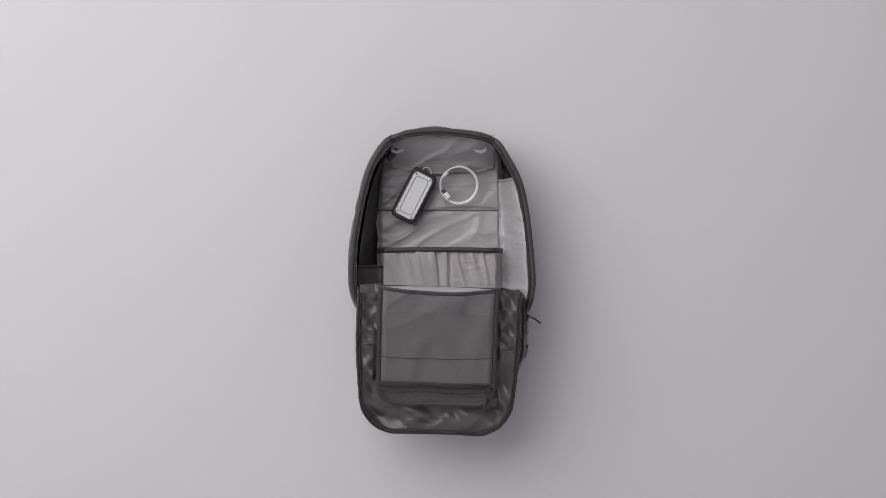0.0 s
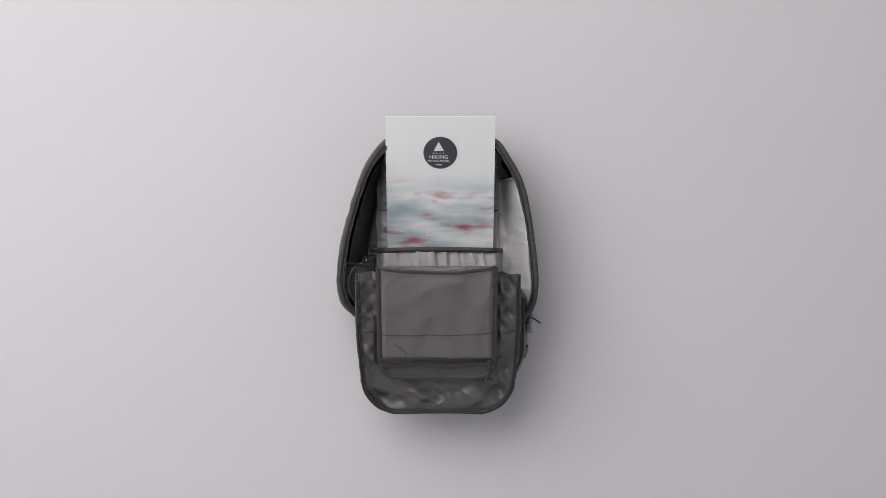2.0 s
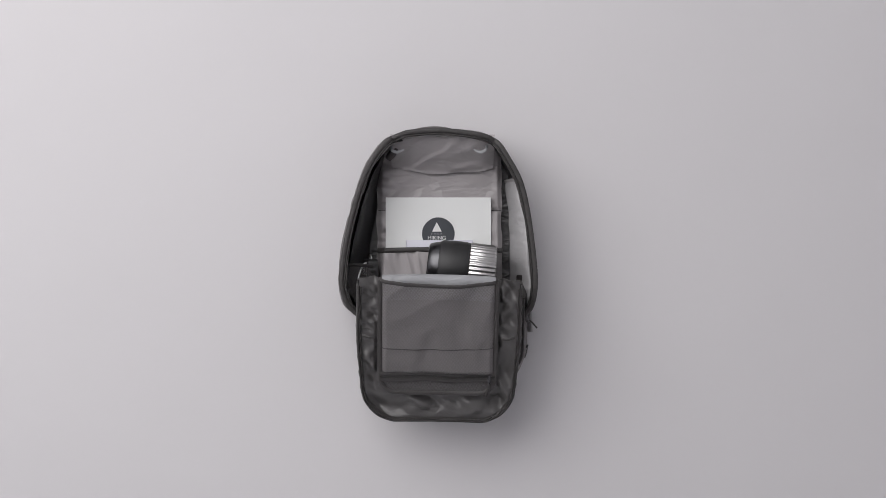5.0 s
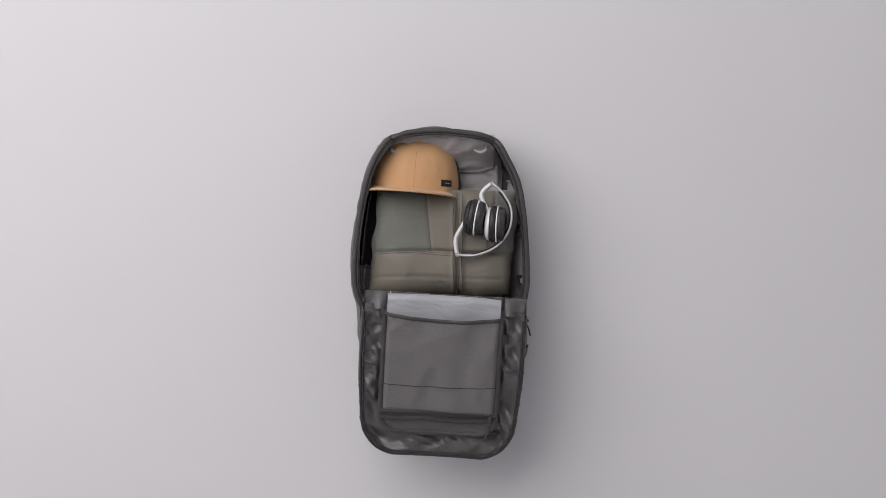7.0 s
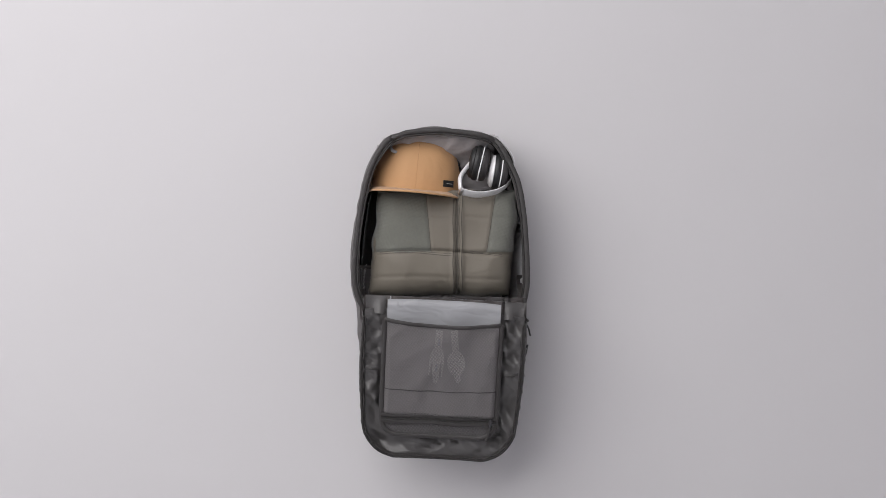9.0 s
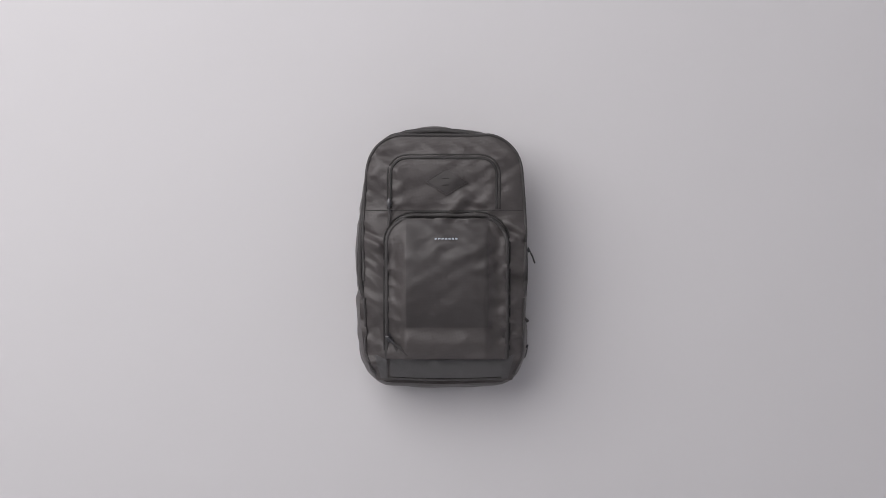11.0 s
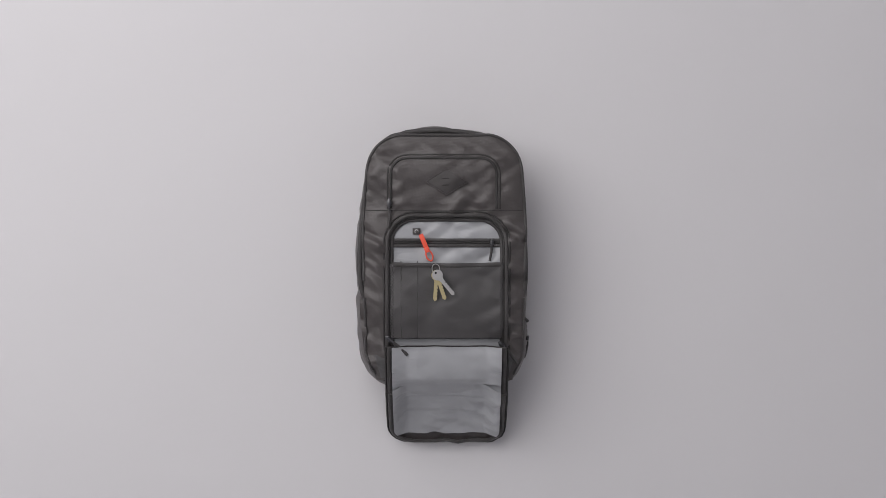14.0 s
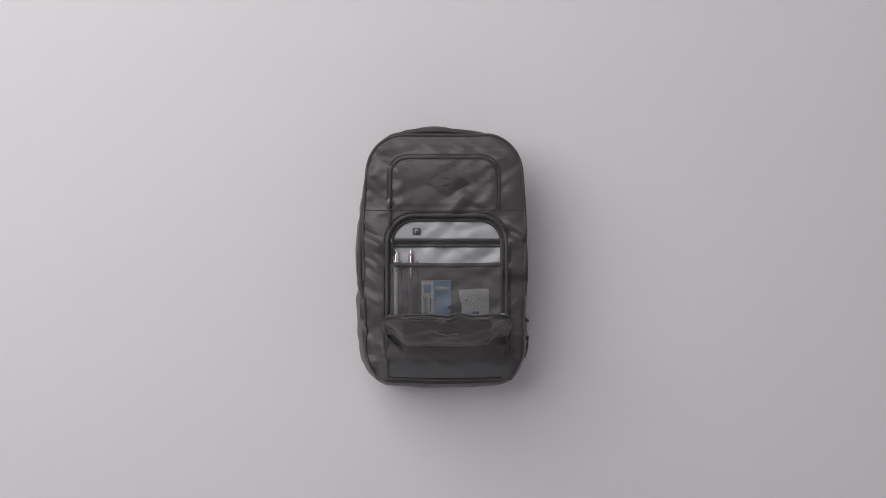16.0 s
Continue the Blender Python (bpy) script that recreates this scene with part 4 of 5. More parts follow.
def power_bank():
    ob = thing("power_bank", "rugged black power bank with a silver front plate", "power bank")
    w, l, h = 0.050, 0.104, 0.020
    case = prism(round_rect(-w / 2, -l / 2, w / 2, l / 2, 0.009), -h / 2, h / 2, 0.003)
    part("case", case, M_RUBBER, ob, "black rubber case")
    for s in (-1, 1):
        for k in range(6):
            part("grip_rib", box(0.004, 0.007, 0.012, pose(s * 0.0245, -0.028 + 0.0115 * k, 0), 0.0012), M_RUBBER, ob)
    edge = []
    for x, y in round_rect(-0.0200, -0.0445, 0.0200, 0.0445, 0.008, 5):
        edge.append((x, y))
    out = []
    for i in range(len(edge)):
        a, b = Vector(edge[i]), Vector(edge[(i + 1) % len(edge)])
        n = max(1, int((b - a).length / 0.003))
        for k in range(n):
            p = a + (b - a) * k / n
            out.append((p.x * (1 - 0.07 * (0.5 + 0.5 * math.sin(p.y * 520))), p.y * (1 - 0.015 * (0.5 + 0.5 * math.sin(p.x * 520)))))
    plate = part("front_plate", prism(out, h / 2 - 0.001, h / 2 + 0.0012), M_SILVER, ob, "silver metal plate", flat=True)
    ins = [(x * 0.68, y * 0.84) for x, y in out]
    part("plate_groove", tube([(x, y, h / 2 + 0.0012) for x, y in ins], 0.0006, segs=5, closed=True), M_RUBBER, plate)
    part("plate_window", prism(round_rect(-0.0105, -0.034, 0.0105, 0.034, 0.002), h / 2 + 0.0006, h / 2 + 0.0016), M_SILVER, plate, "pale matt window", flat=True)
    for sx in (-1, 1):
        for sy in (-1, 1):
            part("screw", lathe([(0.0018, 0), (0.0018, 0.001), (0.0009, 0.0013)], 12, pose(sx * 0.0145, sy * 0.0395, h / 2 + 0.001)), M_METAL, plate)
    part("carry_loop", tube(smooth_path([(-0.008, 0.050, 0), (-0.006, 0.059, 0), (0.006, 0.059, 0), (0.010, 0.050, 0)], 14), 0.0018, segs=8), M_STEEL, ob, "wire carry loop")
    return ob


def cable():
    ob = thing("charging_cable", "coiled white charging cable with metal plug", "cable")
    pts = []
    for k in range(151):
        a = 2 * math.pi * 2.7 * k / 150 + 3.6
        r = 0.0350 + 0.0014 * math.sin(a * 0.37 + 1)
        pts.append(Vector((r * math.cos(a), r * math.sin(a), -0.003 + 0.0022 * math.sin(a * 0.5))))
    part("cord", tube(pts, 0.00135, segs=7), M_WHITE, ob, "white cord")
    p = part("plug", box(0.0085, 0.013, 0.005, pose(-0.0225, -0.0195, 0.002, 0, 0, 38), 0.001), M_WHITE, ob, "white plug")
    part("plug_shell", box(0.0075, 0.0095, 0.0042, pose(-0.0292, -0.0115, 0.002, 0, 0, 38), 0.0005), M_METAL, p, "metal plug shell")
    part("small_plug", box(0.0055, 0.011, 0.004, pose(-0.026, 0.021, 0.002, 0, 0, -45), 0.001), M_WHITE, ob)
    return ob


def magazine():
    ob = thing("magazine", "hiking magazine with a snowy cover", "magazine")
    w, l = 0.203, 0.283

    def leaf(u, v):
        return Vector(((u - 0.5) * w, (v - 0.5) * l, 0.0008 + 0.0012 * math.sin(u * math.pi)))
    part("pages", slab(10, 6, lambda u, v: leaf(u, v) + Vector((0, 0, -0.0012)), 0.003), M_PAGE, ob, "white page block")
    part("cover", slab(14, 8, leaf, 0.0006), M_COVER, ob, "glossy printed cover")
    disc = lathe([(0.0315, 0), (0.0315, 0.0005), (0.031, 0.0007)], 48, pose(0.0, l / 2 - 0.070, 0.0022))
    mark = part("round_emblem", disc, M_INK, ob, "dark round emblem", flat=True)
    part("mountain", prism([(-0.012, l / 2 - 0.066), (0.0065, l / 2 - 0.066), (-0.003, l / 2 - 0.0475)], 0.0029, 0.0033), M_CARD, mark, "white triangle", flat=True)
    for k in range(4):
        part("dot", lathe([(0.0009, 0), (0.0009, 0.0004)], 8, pose(-0.0125 + 0.006 * k, l / 2 - 0.0705, 0.0029)), M_CARD, mark)
    lettering("title", "HIKING", 0.0105, M_CARD, mark, -0.003, l / 2 - 0.0815, 0.0031)
    lettering("subtitle", "ON THE MOON", 0.0056, M_CARD, mark, -0.003, l / 2 - 0.0880, 0.0031)
    part("small_print", box(0.011, 0.0014, 0.0003, pose(-0.003, l / 2 - 0.0935, 0.0031)), M_CARD, mark)
    lettering("cover_word", "ELEMENTS", 0.012, M_PAGE, ob, 0.0, -0.098, 0.0019)
    return ob


def book():
    ob = thing("notebook", "plain lilac-white hardcover notebook", "book")
    w, l, h = 0.128, 0.178, 0.011
    part("cover", box(w, l, 0.0022, pose(0, 0, h / 2 - 0.0011), 0.0007), M_BOOK, ob, "pale lilac cover")
    part("back_cover", box(w, l, 0.0022, pose(0, 0, -h / 2 + 0.0011), 0.0007), M_BOOK, ob)
    part("pages", box(w - 0.005, l - 0.005, h - 0.0046), M_PAGE, ob, "white page block")
    part("spine", box(0.0022, l, h, pose(-w / 2 + 0.0011, 0, 0), 0.0008), M_BOOK, ob)
    return ob


def bottle():
    ob = thing("insulated_bottle", "black insulated food flask with ribbed steel lid", "flask")
    m = pose(0, 0, 0, 0, 90, 0)
    part("body", lathe([(0.034, -0.060), (0.0385, -0.058), (0.0425, -0.046), (0.0435, -0.040)], 40, m), M_METAL, ob, "grey steel foot")
    part("shell", lathe([(0.0435, -0.040), (0.0475, -0.034), (0.0490, -0.010), (0.0485, 0.010), (0.047, 0.017)], 40, m), M_RUBBER, ob, "matt black shell")
    bm = bmesh.new()
    rings = []
    for h, k in ((0.017, 0.97), (0.019, 1.0), (0.062, 0.985), (0.066, 0.93), (0.068, 0.6)):
        rings.append([bm.verts.new(m @ Vector((k * (0.0475 + 0.0012 * math.cos(a * 36)) * math.cos(a), k * (0.0475 + 0.0012 * math.cos(a * 36)) * math.sin(a), h))) for a in (2 * math.pi * s / 180 for s in range(180))])
    for p, q in zip(rings, rings[1:]):
        for s in range(180):
            bm.faces.new((p[s], p[(s + 1) % 180], q[(s + 1) % 180], q[s]))
    bm.faces.new(rings[0])
    bm.faces.new(rings[-1])
    bmesh.ops.recalc_face_normals(bm, faces=bm.faces)
    part("lid", bm, M_STEEL, ob, "ribbed brushed steel lid")
    part("strap", tube(smooth_path([(-0.045, -0.042, 0.01), (-0.020, -0.052, 0.012), (0.012, -0.057, 0.012), (0.020, -0.050, 0.012), (0.010, -0.046, 0.01)], 20), 0.0022, segs=8), M_METAL, ob, "grey carry strap")
    return ob


def jacket():
    ob = thing("folded_jacket", "folded khaki quilted jacket with fleece sleeves", "jacket")
    w, l = 0.268, 0.200

    def shear(v):
        return -0.006 + 0.018 * v

    def height(u, v):
        a, b = abs(2 * u - 1), abs(2 * v - 1)
        return (1 - a ** (5 if u < 0.5 else 9)) ** 0.5 * (1 - b ** 5) ** 0.5

    def top(u, v):
        s = (u - 0.5) * w + shear(v) + 0.007 * nz(v * 5, u * 3, 2) * smooth_step(0.35, 0.5, abs(u - 0.5))
        y = (v - 0.5) * l + 0.004 * nz(u * 7, 3)
        z = 0.052 * height(u, v)
        for y0, d in ((-0.018, 0.005), (-0.066, 0.0012), (0.048, 0.0012)):
            z -= d * math.exp(-((y - y0 - 0.003 * math.sin(u * 5)) / 0.0035) ** 2)
        xz = s - 0.029
        z += 0.0035 * (math.exp(-((xz - 0.008) / 0.004) ** 2) + math.exp(-((xz + 0.008) / 0.004) ** 2)) - 0.002 * math.exp(-(xz / 0.003) ** 2)
        if y > -0.018:
            z -= 0.0025 * (math.exp(-((s + 0.030 + 0.10 * (y - 0.09) * 0.9) / 0.003) ** 2) + math.exp(-((s - 0.100 - 0.16 * (y - 0.09)) / 0.003) ** 2))
        z += 0.0045 * nz(s * 14, y * 14, 4) + 0.0022 * sharp(s + 0.4 * y, y - 0.3 * s, 8.0, 10, 20) * smooth_step(0.02, -0.03, y)
        return Vector((s, y, z))
    nx, ny = 110, 90
    bm = bmesh.new()
    up = [[bm.verts.new(top(i / nx, j / ny)) for i in range(nx + 1)] for j in range(ny + 1)]
    dn = [[bm.verts.new(Vector((v.co.x * 0.98, v.co.y * 0.98, -0.032 * height(i / nx, j / ny)))) for i, v in enumerate(row)] for j, row in enumerate(up)]
    for j in range(ny):
        for i in range(nx):
            f = bm.faces.new((up[j][i], up[j][i + 1], up[j + 1][i + 1], up[j + 1][i]))
            c = f.calc_center_median()
            fleece = c.y > -0.018 and (c.x < -0.030 - 0.09 * (c.y - 0.09) or c.x > 0.100 + 0.16 * (c.y - 0.09))
            f.material_index = 1 if fleece else 0
            bm.faces.new((dn[j][i], dn[j + 1][i], dn[j + 1][i + 1], dn[j][i + 1]))
    for i in range(nx):
        bm.faces.new((up[0][i + 1], up[0][i], dn[0][i], dn[0][i + 1]))
        bm.faces.new((up[ny][i], up[ny][i + 1], dn[ny][i + 1], dn[ny][i]))
    for j in range(ny):
        bm.faces.new((up[j][0], up[j + 1][0], dn[j + 1][0], dn[j][0]))
        bm.faces.new((up[j + 1][nx], up[j][nx], dn[j][nx], dn[j + 1][nx]))
    bmesh.ops.recalc_face_normals(bm, faces=bm.faces)
    part("body", bm, [M_NYLON, M_FLEECE], ob, "khaki nylon panels and grey-green fleece")

    def on(x, y, lift=0.0006):
        v = y / l + 0.5
        u = (x - shear(v)) / w + 0.5
        p = top(min(1, max(0, u)), v)
        return Vector((x, y, p.z + lift))
    for x in (0.021, 0.0255, 0.0325, 0.037):
        part("zip_seam", tube([on(x + 0.001 * math.sin(k * 0.3), -0.095 + 0.185 * k / 50) for k in range(51)], 0.0007, segs=5), M_SEAM, ob)
    part("front_zip", tube([on(0.029, -0.096 + 0.188 * k / 60, 0.0002) for k in range(61)], 0.0022, 0.0016, 6), M_SEAM, ob, "covered front zip")
    for a, b, y in ((-0.116, 0.018, -0.018), (0.040, 0.112, -0.019)):
        for dy in (0.0, -0.0035):
            part("cross_seam", tube([on(a + (b - a) * k / 40, y + dy + 0.003 * math.sin(k * 0.11)) for k in range(41)], 0.0006, segs=5), M_SEAM, ob)
    for k0, s in ((-0.030, 0.09), (0.100, -0.16)):
        part("panel_seam", tube([on(k0 - s * (y - 0.09), y) for y in [-0.017 + 0.105 * k / 30 for k in range(31)]], 0.0006, segs=5), M_SEAM, ob)
    for k in range(3):
        fold = tube(smooth_path([(-0.118 - 0.003 * k, -0.085 + 0.03 * k, 0.012), (-0.125, -0.060 + 0.03 * k, 0.018), (-0.120, -0.040 + 0.032 * k, 0.010)], 12), 0.005, 0.010, 8, taper=lambda t: 0.3 + 0.65 * math.sin(math.pi * t))
        part("sleeve_fold", fold, M_NYLON, ob, "bunched sleeve edge")
    return ob


def cap():
    ob = thing("baseball_cap", "ochre cotton cap with dark mesh back", "cap")
    hw, fd, bd, hh = 0.087, 0.064, 0.047, 0.106

    def crown(a, k):
        """a: angle round the head, 0 at the front; k: 0 at the rim, 1 at the button."""
        d = fd if math.cos(a) > 0 else bd
        s = math.cos(k * math.pi / 2) ** 0.62
        z = hh * math.sin(k * math.pi / 2) ** 0.95
        dent = 0.0014 * nz(a * 2, k * 3, 1.0) + 0.0022 * crease(a * 0.05, k * 0.05, 4.0, 30, 30) * (1 - k)
        return Vector((math.sin(a) * (hw * s + dent), -math.cos(a) * (d * s + dent), z))

    def shell(a0, a1, mat, name, label, n=40):
        bm = bmesh.new()
        rows = [[bm.verts.new(crown(a0 + (a1 - a0) * i / n, j / 18 * 0.985)) for i in range(n + 1)] for j in range(19)]
        inn = [[bm.verts.new(v.co * 0.975) for v in r] for r in rows]
        for j in range(18):
            for i in range(n):
                bm.faces.new((rows[j][i], rows[j][i + 1], rows[j + 1][i + 1], rows[j + 1][i]))
                bm.faces.new((inn[j][i], inn[j + 1][i], inn[j + 1][i + 1], inn[j][i + 1]))
        for i in range(n):
            bm.faces.new((rows[0][i + 1], rows[0][i], inn[0][i], inn[0][i + 1]))
        bmesh.ops.recalc_face_normals(bm, faces=bm.faces)
        return part(name, bm, mat, ob, label)
    side = radians(74)
    shell(-side, side, M_CAP, "front_panel", "ochre cotton front")
    shell(side, 2 * math.pi - side, M_CAPNET, "mesh_back", "dark mesh back", 44)
    part("inner_lining", lathe([(0.02, 0.085), (0.05, 0.07)], 20, pose(0, 0, 0)), M_RUBBER, ob)
    part("button", lathe([(0.0065, 0), (0.0065, 0.002), (0.004, 0.0045), (0.001, 0.005)], 16, pose(0, 0, hh - 0.0015)), M_CAP, ob)

    def brim(u, v):
        a = (u - 0.5) * 2
        ang = a * radians(80)
        base = crown(ang, 0.0)
        reach = 0.066 * (1 - abs(a) ** 3.2) + 0.002
        drop = 0.004 - 0.006 * a * a * v
        return Vector((base.x * (1 + 0.02 * v), base.y - reach * v, base.z + drop - 0.004 * v))
    part("brim", slab(44, 14, brim, 0.0028), M_CAP, ob, "curved ochre brim")
    part("brim_edge", tube([brim(k / 44, 1.0) - Vector((0, 0, 0.0014)) for k in range(45)], 0.0020, segs=8), M_CAP, ob)
    part("centre_seam", tube([crown(0, k / 20) * 1.001 for k in range(20)], 0.0006, segs=5), M_CAP, ob)
    bm = bmesh.new()
    quad = []
    for a, k in ((0.62, 0.07), (0.92, 0.07), (0.92, 0.14), (0.62, 0.14)):
        quad.append(crown(a, k) * 1.03)
    top = [bm.verts.new(p) for p in quad]
    low = [bm.verts.new(p * 0.985) for p in quad]
    bm.faces.new(top)
    bm.faces.new(low[::-1])
    for i in range(4):
        bm.faces.new((top[i], low[i], low[(i + 1) % 4], top[(i + 1) % 4]))
    bmesh.ops.recalc_face_normals(bm, faces=bm.faces)
    lab = part("woven_label", bm, M_RUBBER, ob, "small black woven label", flat=True)
    a = [crown(0.70 + 0.14 * k / 5, 0.105) * 1.031 for k in range(6)]
    part("label_print", tube(a, 0.0011, 0.0005, 5), M_CARD, lab)
    return ob


def headphones():
    ob = thing("headphones", "folded silver and black on-ear headphones", "headphones")
    arc = smooth_path([(-0.074, 0.028, 0), (-0.064, -0.004, 0), (-0.036, -0.036, 0), (0.0, -0.048, 0), (0.036, -0.040, 0), (0.060, -0.016, 0), (0.071, 0.008, 0)], 48)
    part("headband", tube(arc, 0.0026, 0.010, 10), M_SILVER, ob, "silver headband")
    pad = [p * 0.945 for p in arc[6:-6]]
    part("band_pad", tube(pad, 0.0016, 0.0085, 8), M_CUSHION, ob, "dark headband lining")
    for s, cx, cy, tilt, end in ((1, 0.001, 0.020, 24, (-0.074, 0.028)), (-1, 0.001, -0.020, 30, (0.071, 0.008))):
        # each cup's axis leans from the picture plane towards the viewer
        m = Matrix.Translation((cx, cy, 0.003)) @ pose(0, 0, 0, 0, 0, 8 if s > 0 else 14) @ pose(0, 0, 0, -97)
        cap_ = part("ear_cup", lathe([(0.029, 0.007), (0.031, 0.009), (0.030, 0.0125), (0.024, 0.0165), (0.010, 0.0185)], 40, m), M_SILVER if s < 0 else M_RUBBER, ob, "silver ear cup" if s < 0 else "glossy black ear cup")
        part("cup_body", lathe([(0.030, -0.004), (0.0335, 0.0), (0.0335, 0.005), (0.031, 0.008)], 40, m), M_RUBBER, cap_, "dark cup body")
        part("trim_ring", lathe([(0.0335, -0.0065), (0.0347, -0.0055), (0.0335, -0.0040)], 40, m), M_WHITE, cap_, "white trim ring")
        part("ear_cushion", lathe([(0.012, -0.016), (0.022, -0.020), (0.030, -0.017), (0.0325, -0.010), (0.031, -0.005)], 40, m), M_CUSHION, cap_, "soft black ear cushion")
        arm = smooth_path([(end[0], end[1], 0.0), (end[0] * 0.62, end[1] + 0.012, 0.004), (cx + 0.010 * -s, cy + 0.013, 0.012), (cx + 0.014 * s, cy + 0.012, 0.013)], 20)
        part("arm", tube(arm, 0.0042, 0.0055, 8), M_SILVER, ob, "silver folding arm")
        part("hinge", lathe([(0.0035, -0.009), (0.0042, -0.008), (0.0042, 0.008), (0.0035, 0.009)], 12, pose(end[0], end[1], 0)), M_STEEL, ob)
    return ob


def cutlery(kind):
    ob = thing("camping_" + kind, "folding steel camping " + kind, kind)
    bar = [(-0.0065, 0.050), (-0.0065, -0.030), (-0.002, -0.048), (0.003, -0.050), (0.0065, -0.046), (0.0065, 0.050)]
    bm = prism(bar[:3] + bar[3:], -0.0006, 0.0006)
    part("handle", bm, M_CUTLERY, ob, "flat steel handle", flat=True)
    part("handle_slot", box(0.0035, 0.062, 0.0006, pose(0.0008, 0.004, 0.0006)), M_GREYINK, ob)
    if kind == "fork":
        head = part("head", prism([(-0.0135, -0.004), (-0.010, 0.012), (-0.004, 0.022), (0.004, 0.022), (0.010, 0.012), (0.0135, -0.004), (0.0135, -0.012), (-0.0135, -0.012)], 0.0012, 0.0024), M_CUTLERY, ob, "fork head", flat=True)
        for x in (-0.0115, -0.004, 0.004, 0.0115):
            part("tine", prism([(x - 0.0018, -0.012), (x + 0.0018, -0.012), (x + 0.0008, -0.036), (x - 0.0008, -0.036)], 0.0012, 0.0024), M_CUTLERY, head, flat=True)
    else:
        def bowl(u, v):
            a = 2 * math.pi * u
            r = v
            return Vector((0.0165 * r * math.cos(a), -0.010 + 0.0235 * r * math.sin(a), 0.0012 + 0.004 * r * r))
        part("bowl", slab(36, 8, bowl, 0.0008), M_CUTLERY, ob, "round steel bowl")
        part("neck", prism([(-0.005, 0.008), (0.005, 0.008), (0.004, 0.040), (-0.004, 0.040)], 0.0016, 0.0028), M_CUTLERY, ob, flat=True)
    return ob


def key_strap():
    ob = thing("key_strap", "coral red webbing key strap with a plastic clip", "key strap")
    part("webbing", box(0.0085, 0.034, 0.0016, pose(0, 0.009, 0), 0.0005), M_RED, ob, "red webbing")
    part("fold", box(0.0092, 0.010, 0.0030, pose(0, -0.005, 0.0004), 0.0008), M_RED, ob)
    part("clip", tube(smooth_path([(-0.0045, -0.009, 0), (-0.0055, -0.020, 0), (0, -0.027, 0), (0.0055, -0.020, 0), (0.0045, -0.009, 0)], 24), 0.0015, segs=8), M_RED, ob, "red clip")
    return ob


def keys():
    ob = thing("bunch_of_keys", "three metal keys on a steel ring", "keys")
    part("key_ring", tube([(0.007 * math.cos(a), 0.022 + 0.009 * math.sin(a), 0) for a in [2 * math.pi * k / 24 for k in range(24)]], 0.0007, segs=6, closed=True), M_STEEL, ob, "steel ring")
    for ang, mat, z, label in ((-14, M_BRASS, 0.0, "brass key"), (8, M_BRASS, 0.0022, "brass key"), (30, M_STEEL, 0.0044, "steel key")):
        pts = [(0.010 * math.cos(radians(a)), 0.006 + 0.010 * math.sin(radians(a))) for a in range(-60, 241, 20)]
        pts += [(-0.0036, -0.006), (-0.0036, -0.038), (0.0, -0.042), (0.0036, -0.038)]
        for k in range(4):
            pts += [(0.0036, -0.034 + 0.006 * k), (0.0020, -0.032 + 0.006 * k), (0.0036, -0.030 + 0.006 * k)]
        pts += [(0.0036, -0.006)]
        bm = prism(pts, -0.0009, 0.0009)
        bmesh.ops.transform(bm, matrix=pose(0, 0.012, z) @ pose(0, 0, 0, 0, 0, ang) @ pose(0, -0.008, 0), verts=bm.verts)
        key = part("key", bm, mat, ob, label, flat=True)
        hole = lathe([(0.0022, 0), (0.0022, 0.0003)], 12, pose(0, 0.012, z + 0.0009) @ pose(0, 0, 0, 0, 0, ang) @ pose(0, 0.003, 0))
        part("key_hole", hole, M_RUBBER, key)
    return ob


def pen(name, label, barrel, cap_mat, tip_dark):
    ob = thing(name, label, "pen")
    m = pose(0, 0, 0, -90)
    part("barrel", lathe([(0.0012, -0.070), (0.0030, -0.062), (0.0042, -0.050), (0.0044, 0.010), (0.0044, 0.018)], 16, m), barrel, ob)
    part("cap", lathe([(0.0047, 0.018), (0.0048, 0.020), (0.0047, 0.060), (0.0040, 0.066), (0.0022, 0.0675)], 16, m), cap_mat, ob)
    part("push_button", lathe([(0.0022, 0.067), (0.0022, 0.073), (0.0015, 0.074)], 12, m), M_STEEL, ob)
    part("clip", box(0.0028, 0.042, 0.0012, pose(0, 0.043, 0.0058), 0.0005), M_STEEL, ob, "bright steel clip")
    return ob


def medicine_box():
    ob = thing("medicine_box", "blue and white cardboard medicine box", "box")
    w, l, h = 0.055, 0.087, 0.010
    part("carton", box(w, l, h, None, 0.0006), M_CARD, ob, "white carton")
    part("blue_face", box(0.032, l - 0.001, 0.0006, pose(0.0112, 0, h / 2 + 0.0002)), M_BLUE, ob, "light blue printed face")
    part("symbol", prism(round_rect(-0.0225, 0.020, -0.0095, 0.036, 0.003), h / 2, h / 2 + 0.0006), M_BLUE, ob, flat=True)
    part("brand_bar", box(0.024, 0.0055, 0.0004, pose(0.011, 0.030, h / 2 + 0.0008)), M_CARD, ob)
    part("word_bar", box(0.010, 0.002, 0.0004, pose(0.006, 0.021, h / 2 + 0.0008)), M_NAVY, ob)
    part("side_word", box(0.0070, 0.046, 0.0004, pose(-0.0195, -0.010, h / 2 + 0.0003)), M_GREYINK, ob)
    part("side_word", box(0.0022, 0.024, 0.0004, pose(-0.0105, 0.000, h / 2 + 0.0003)), M_NAVY, ob)
    part("foot_bar", box(0.008, 0.003, 0.0004, pose(0.008, -0.036, h / 2 + 0.0008)), M_CARD, ob)
    return ob


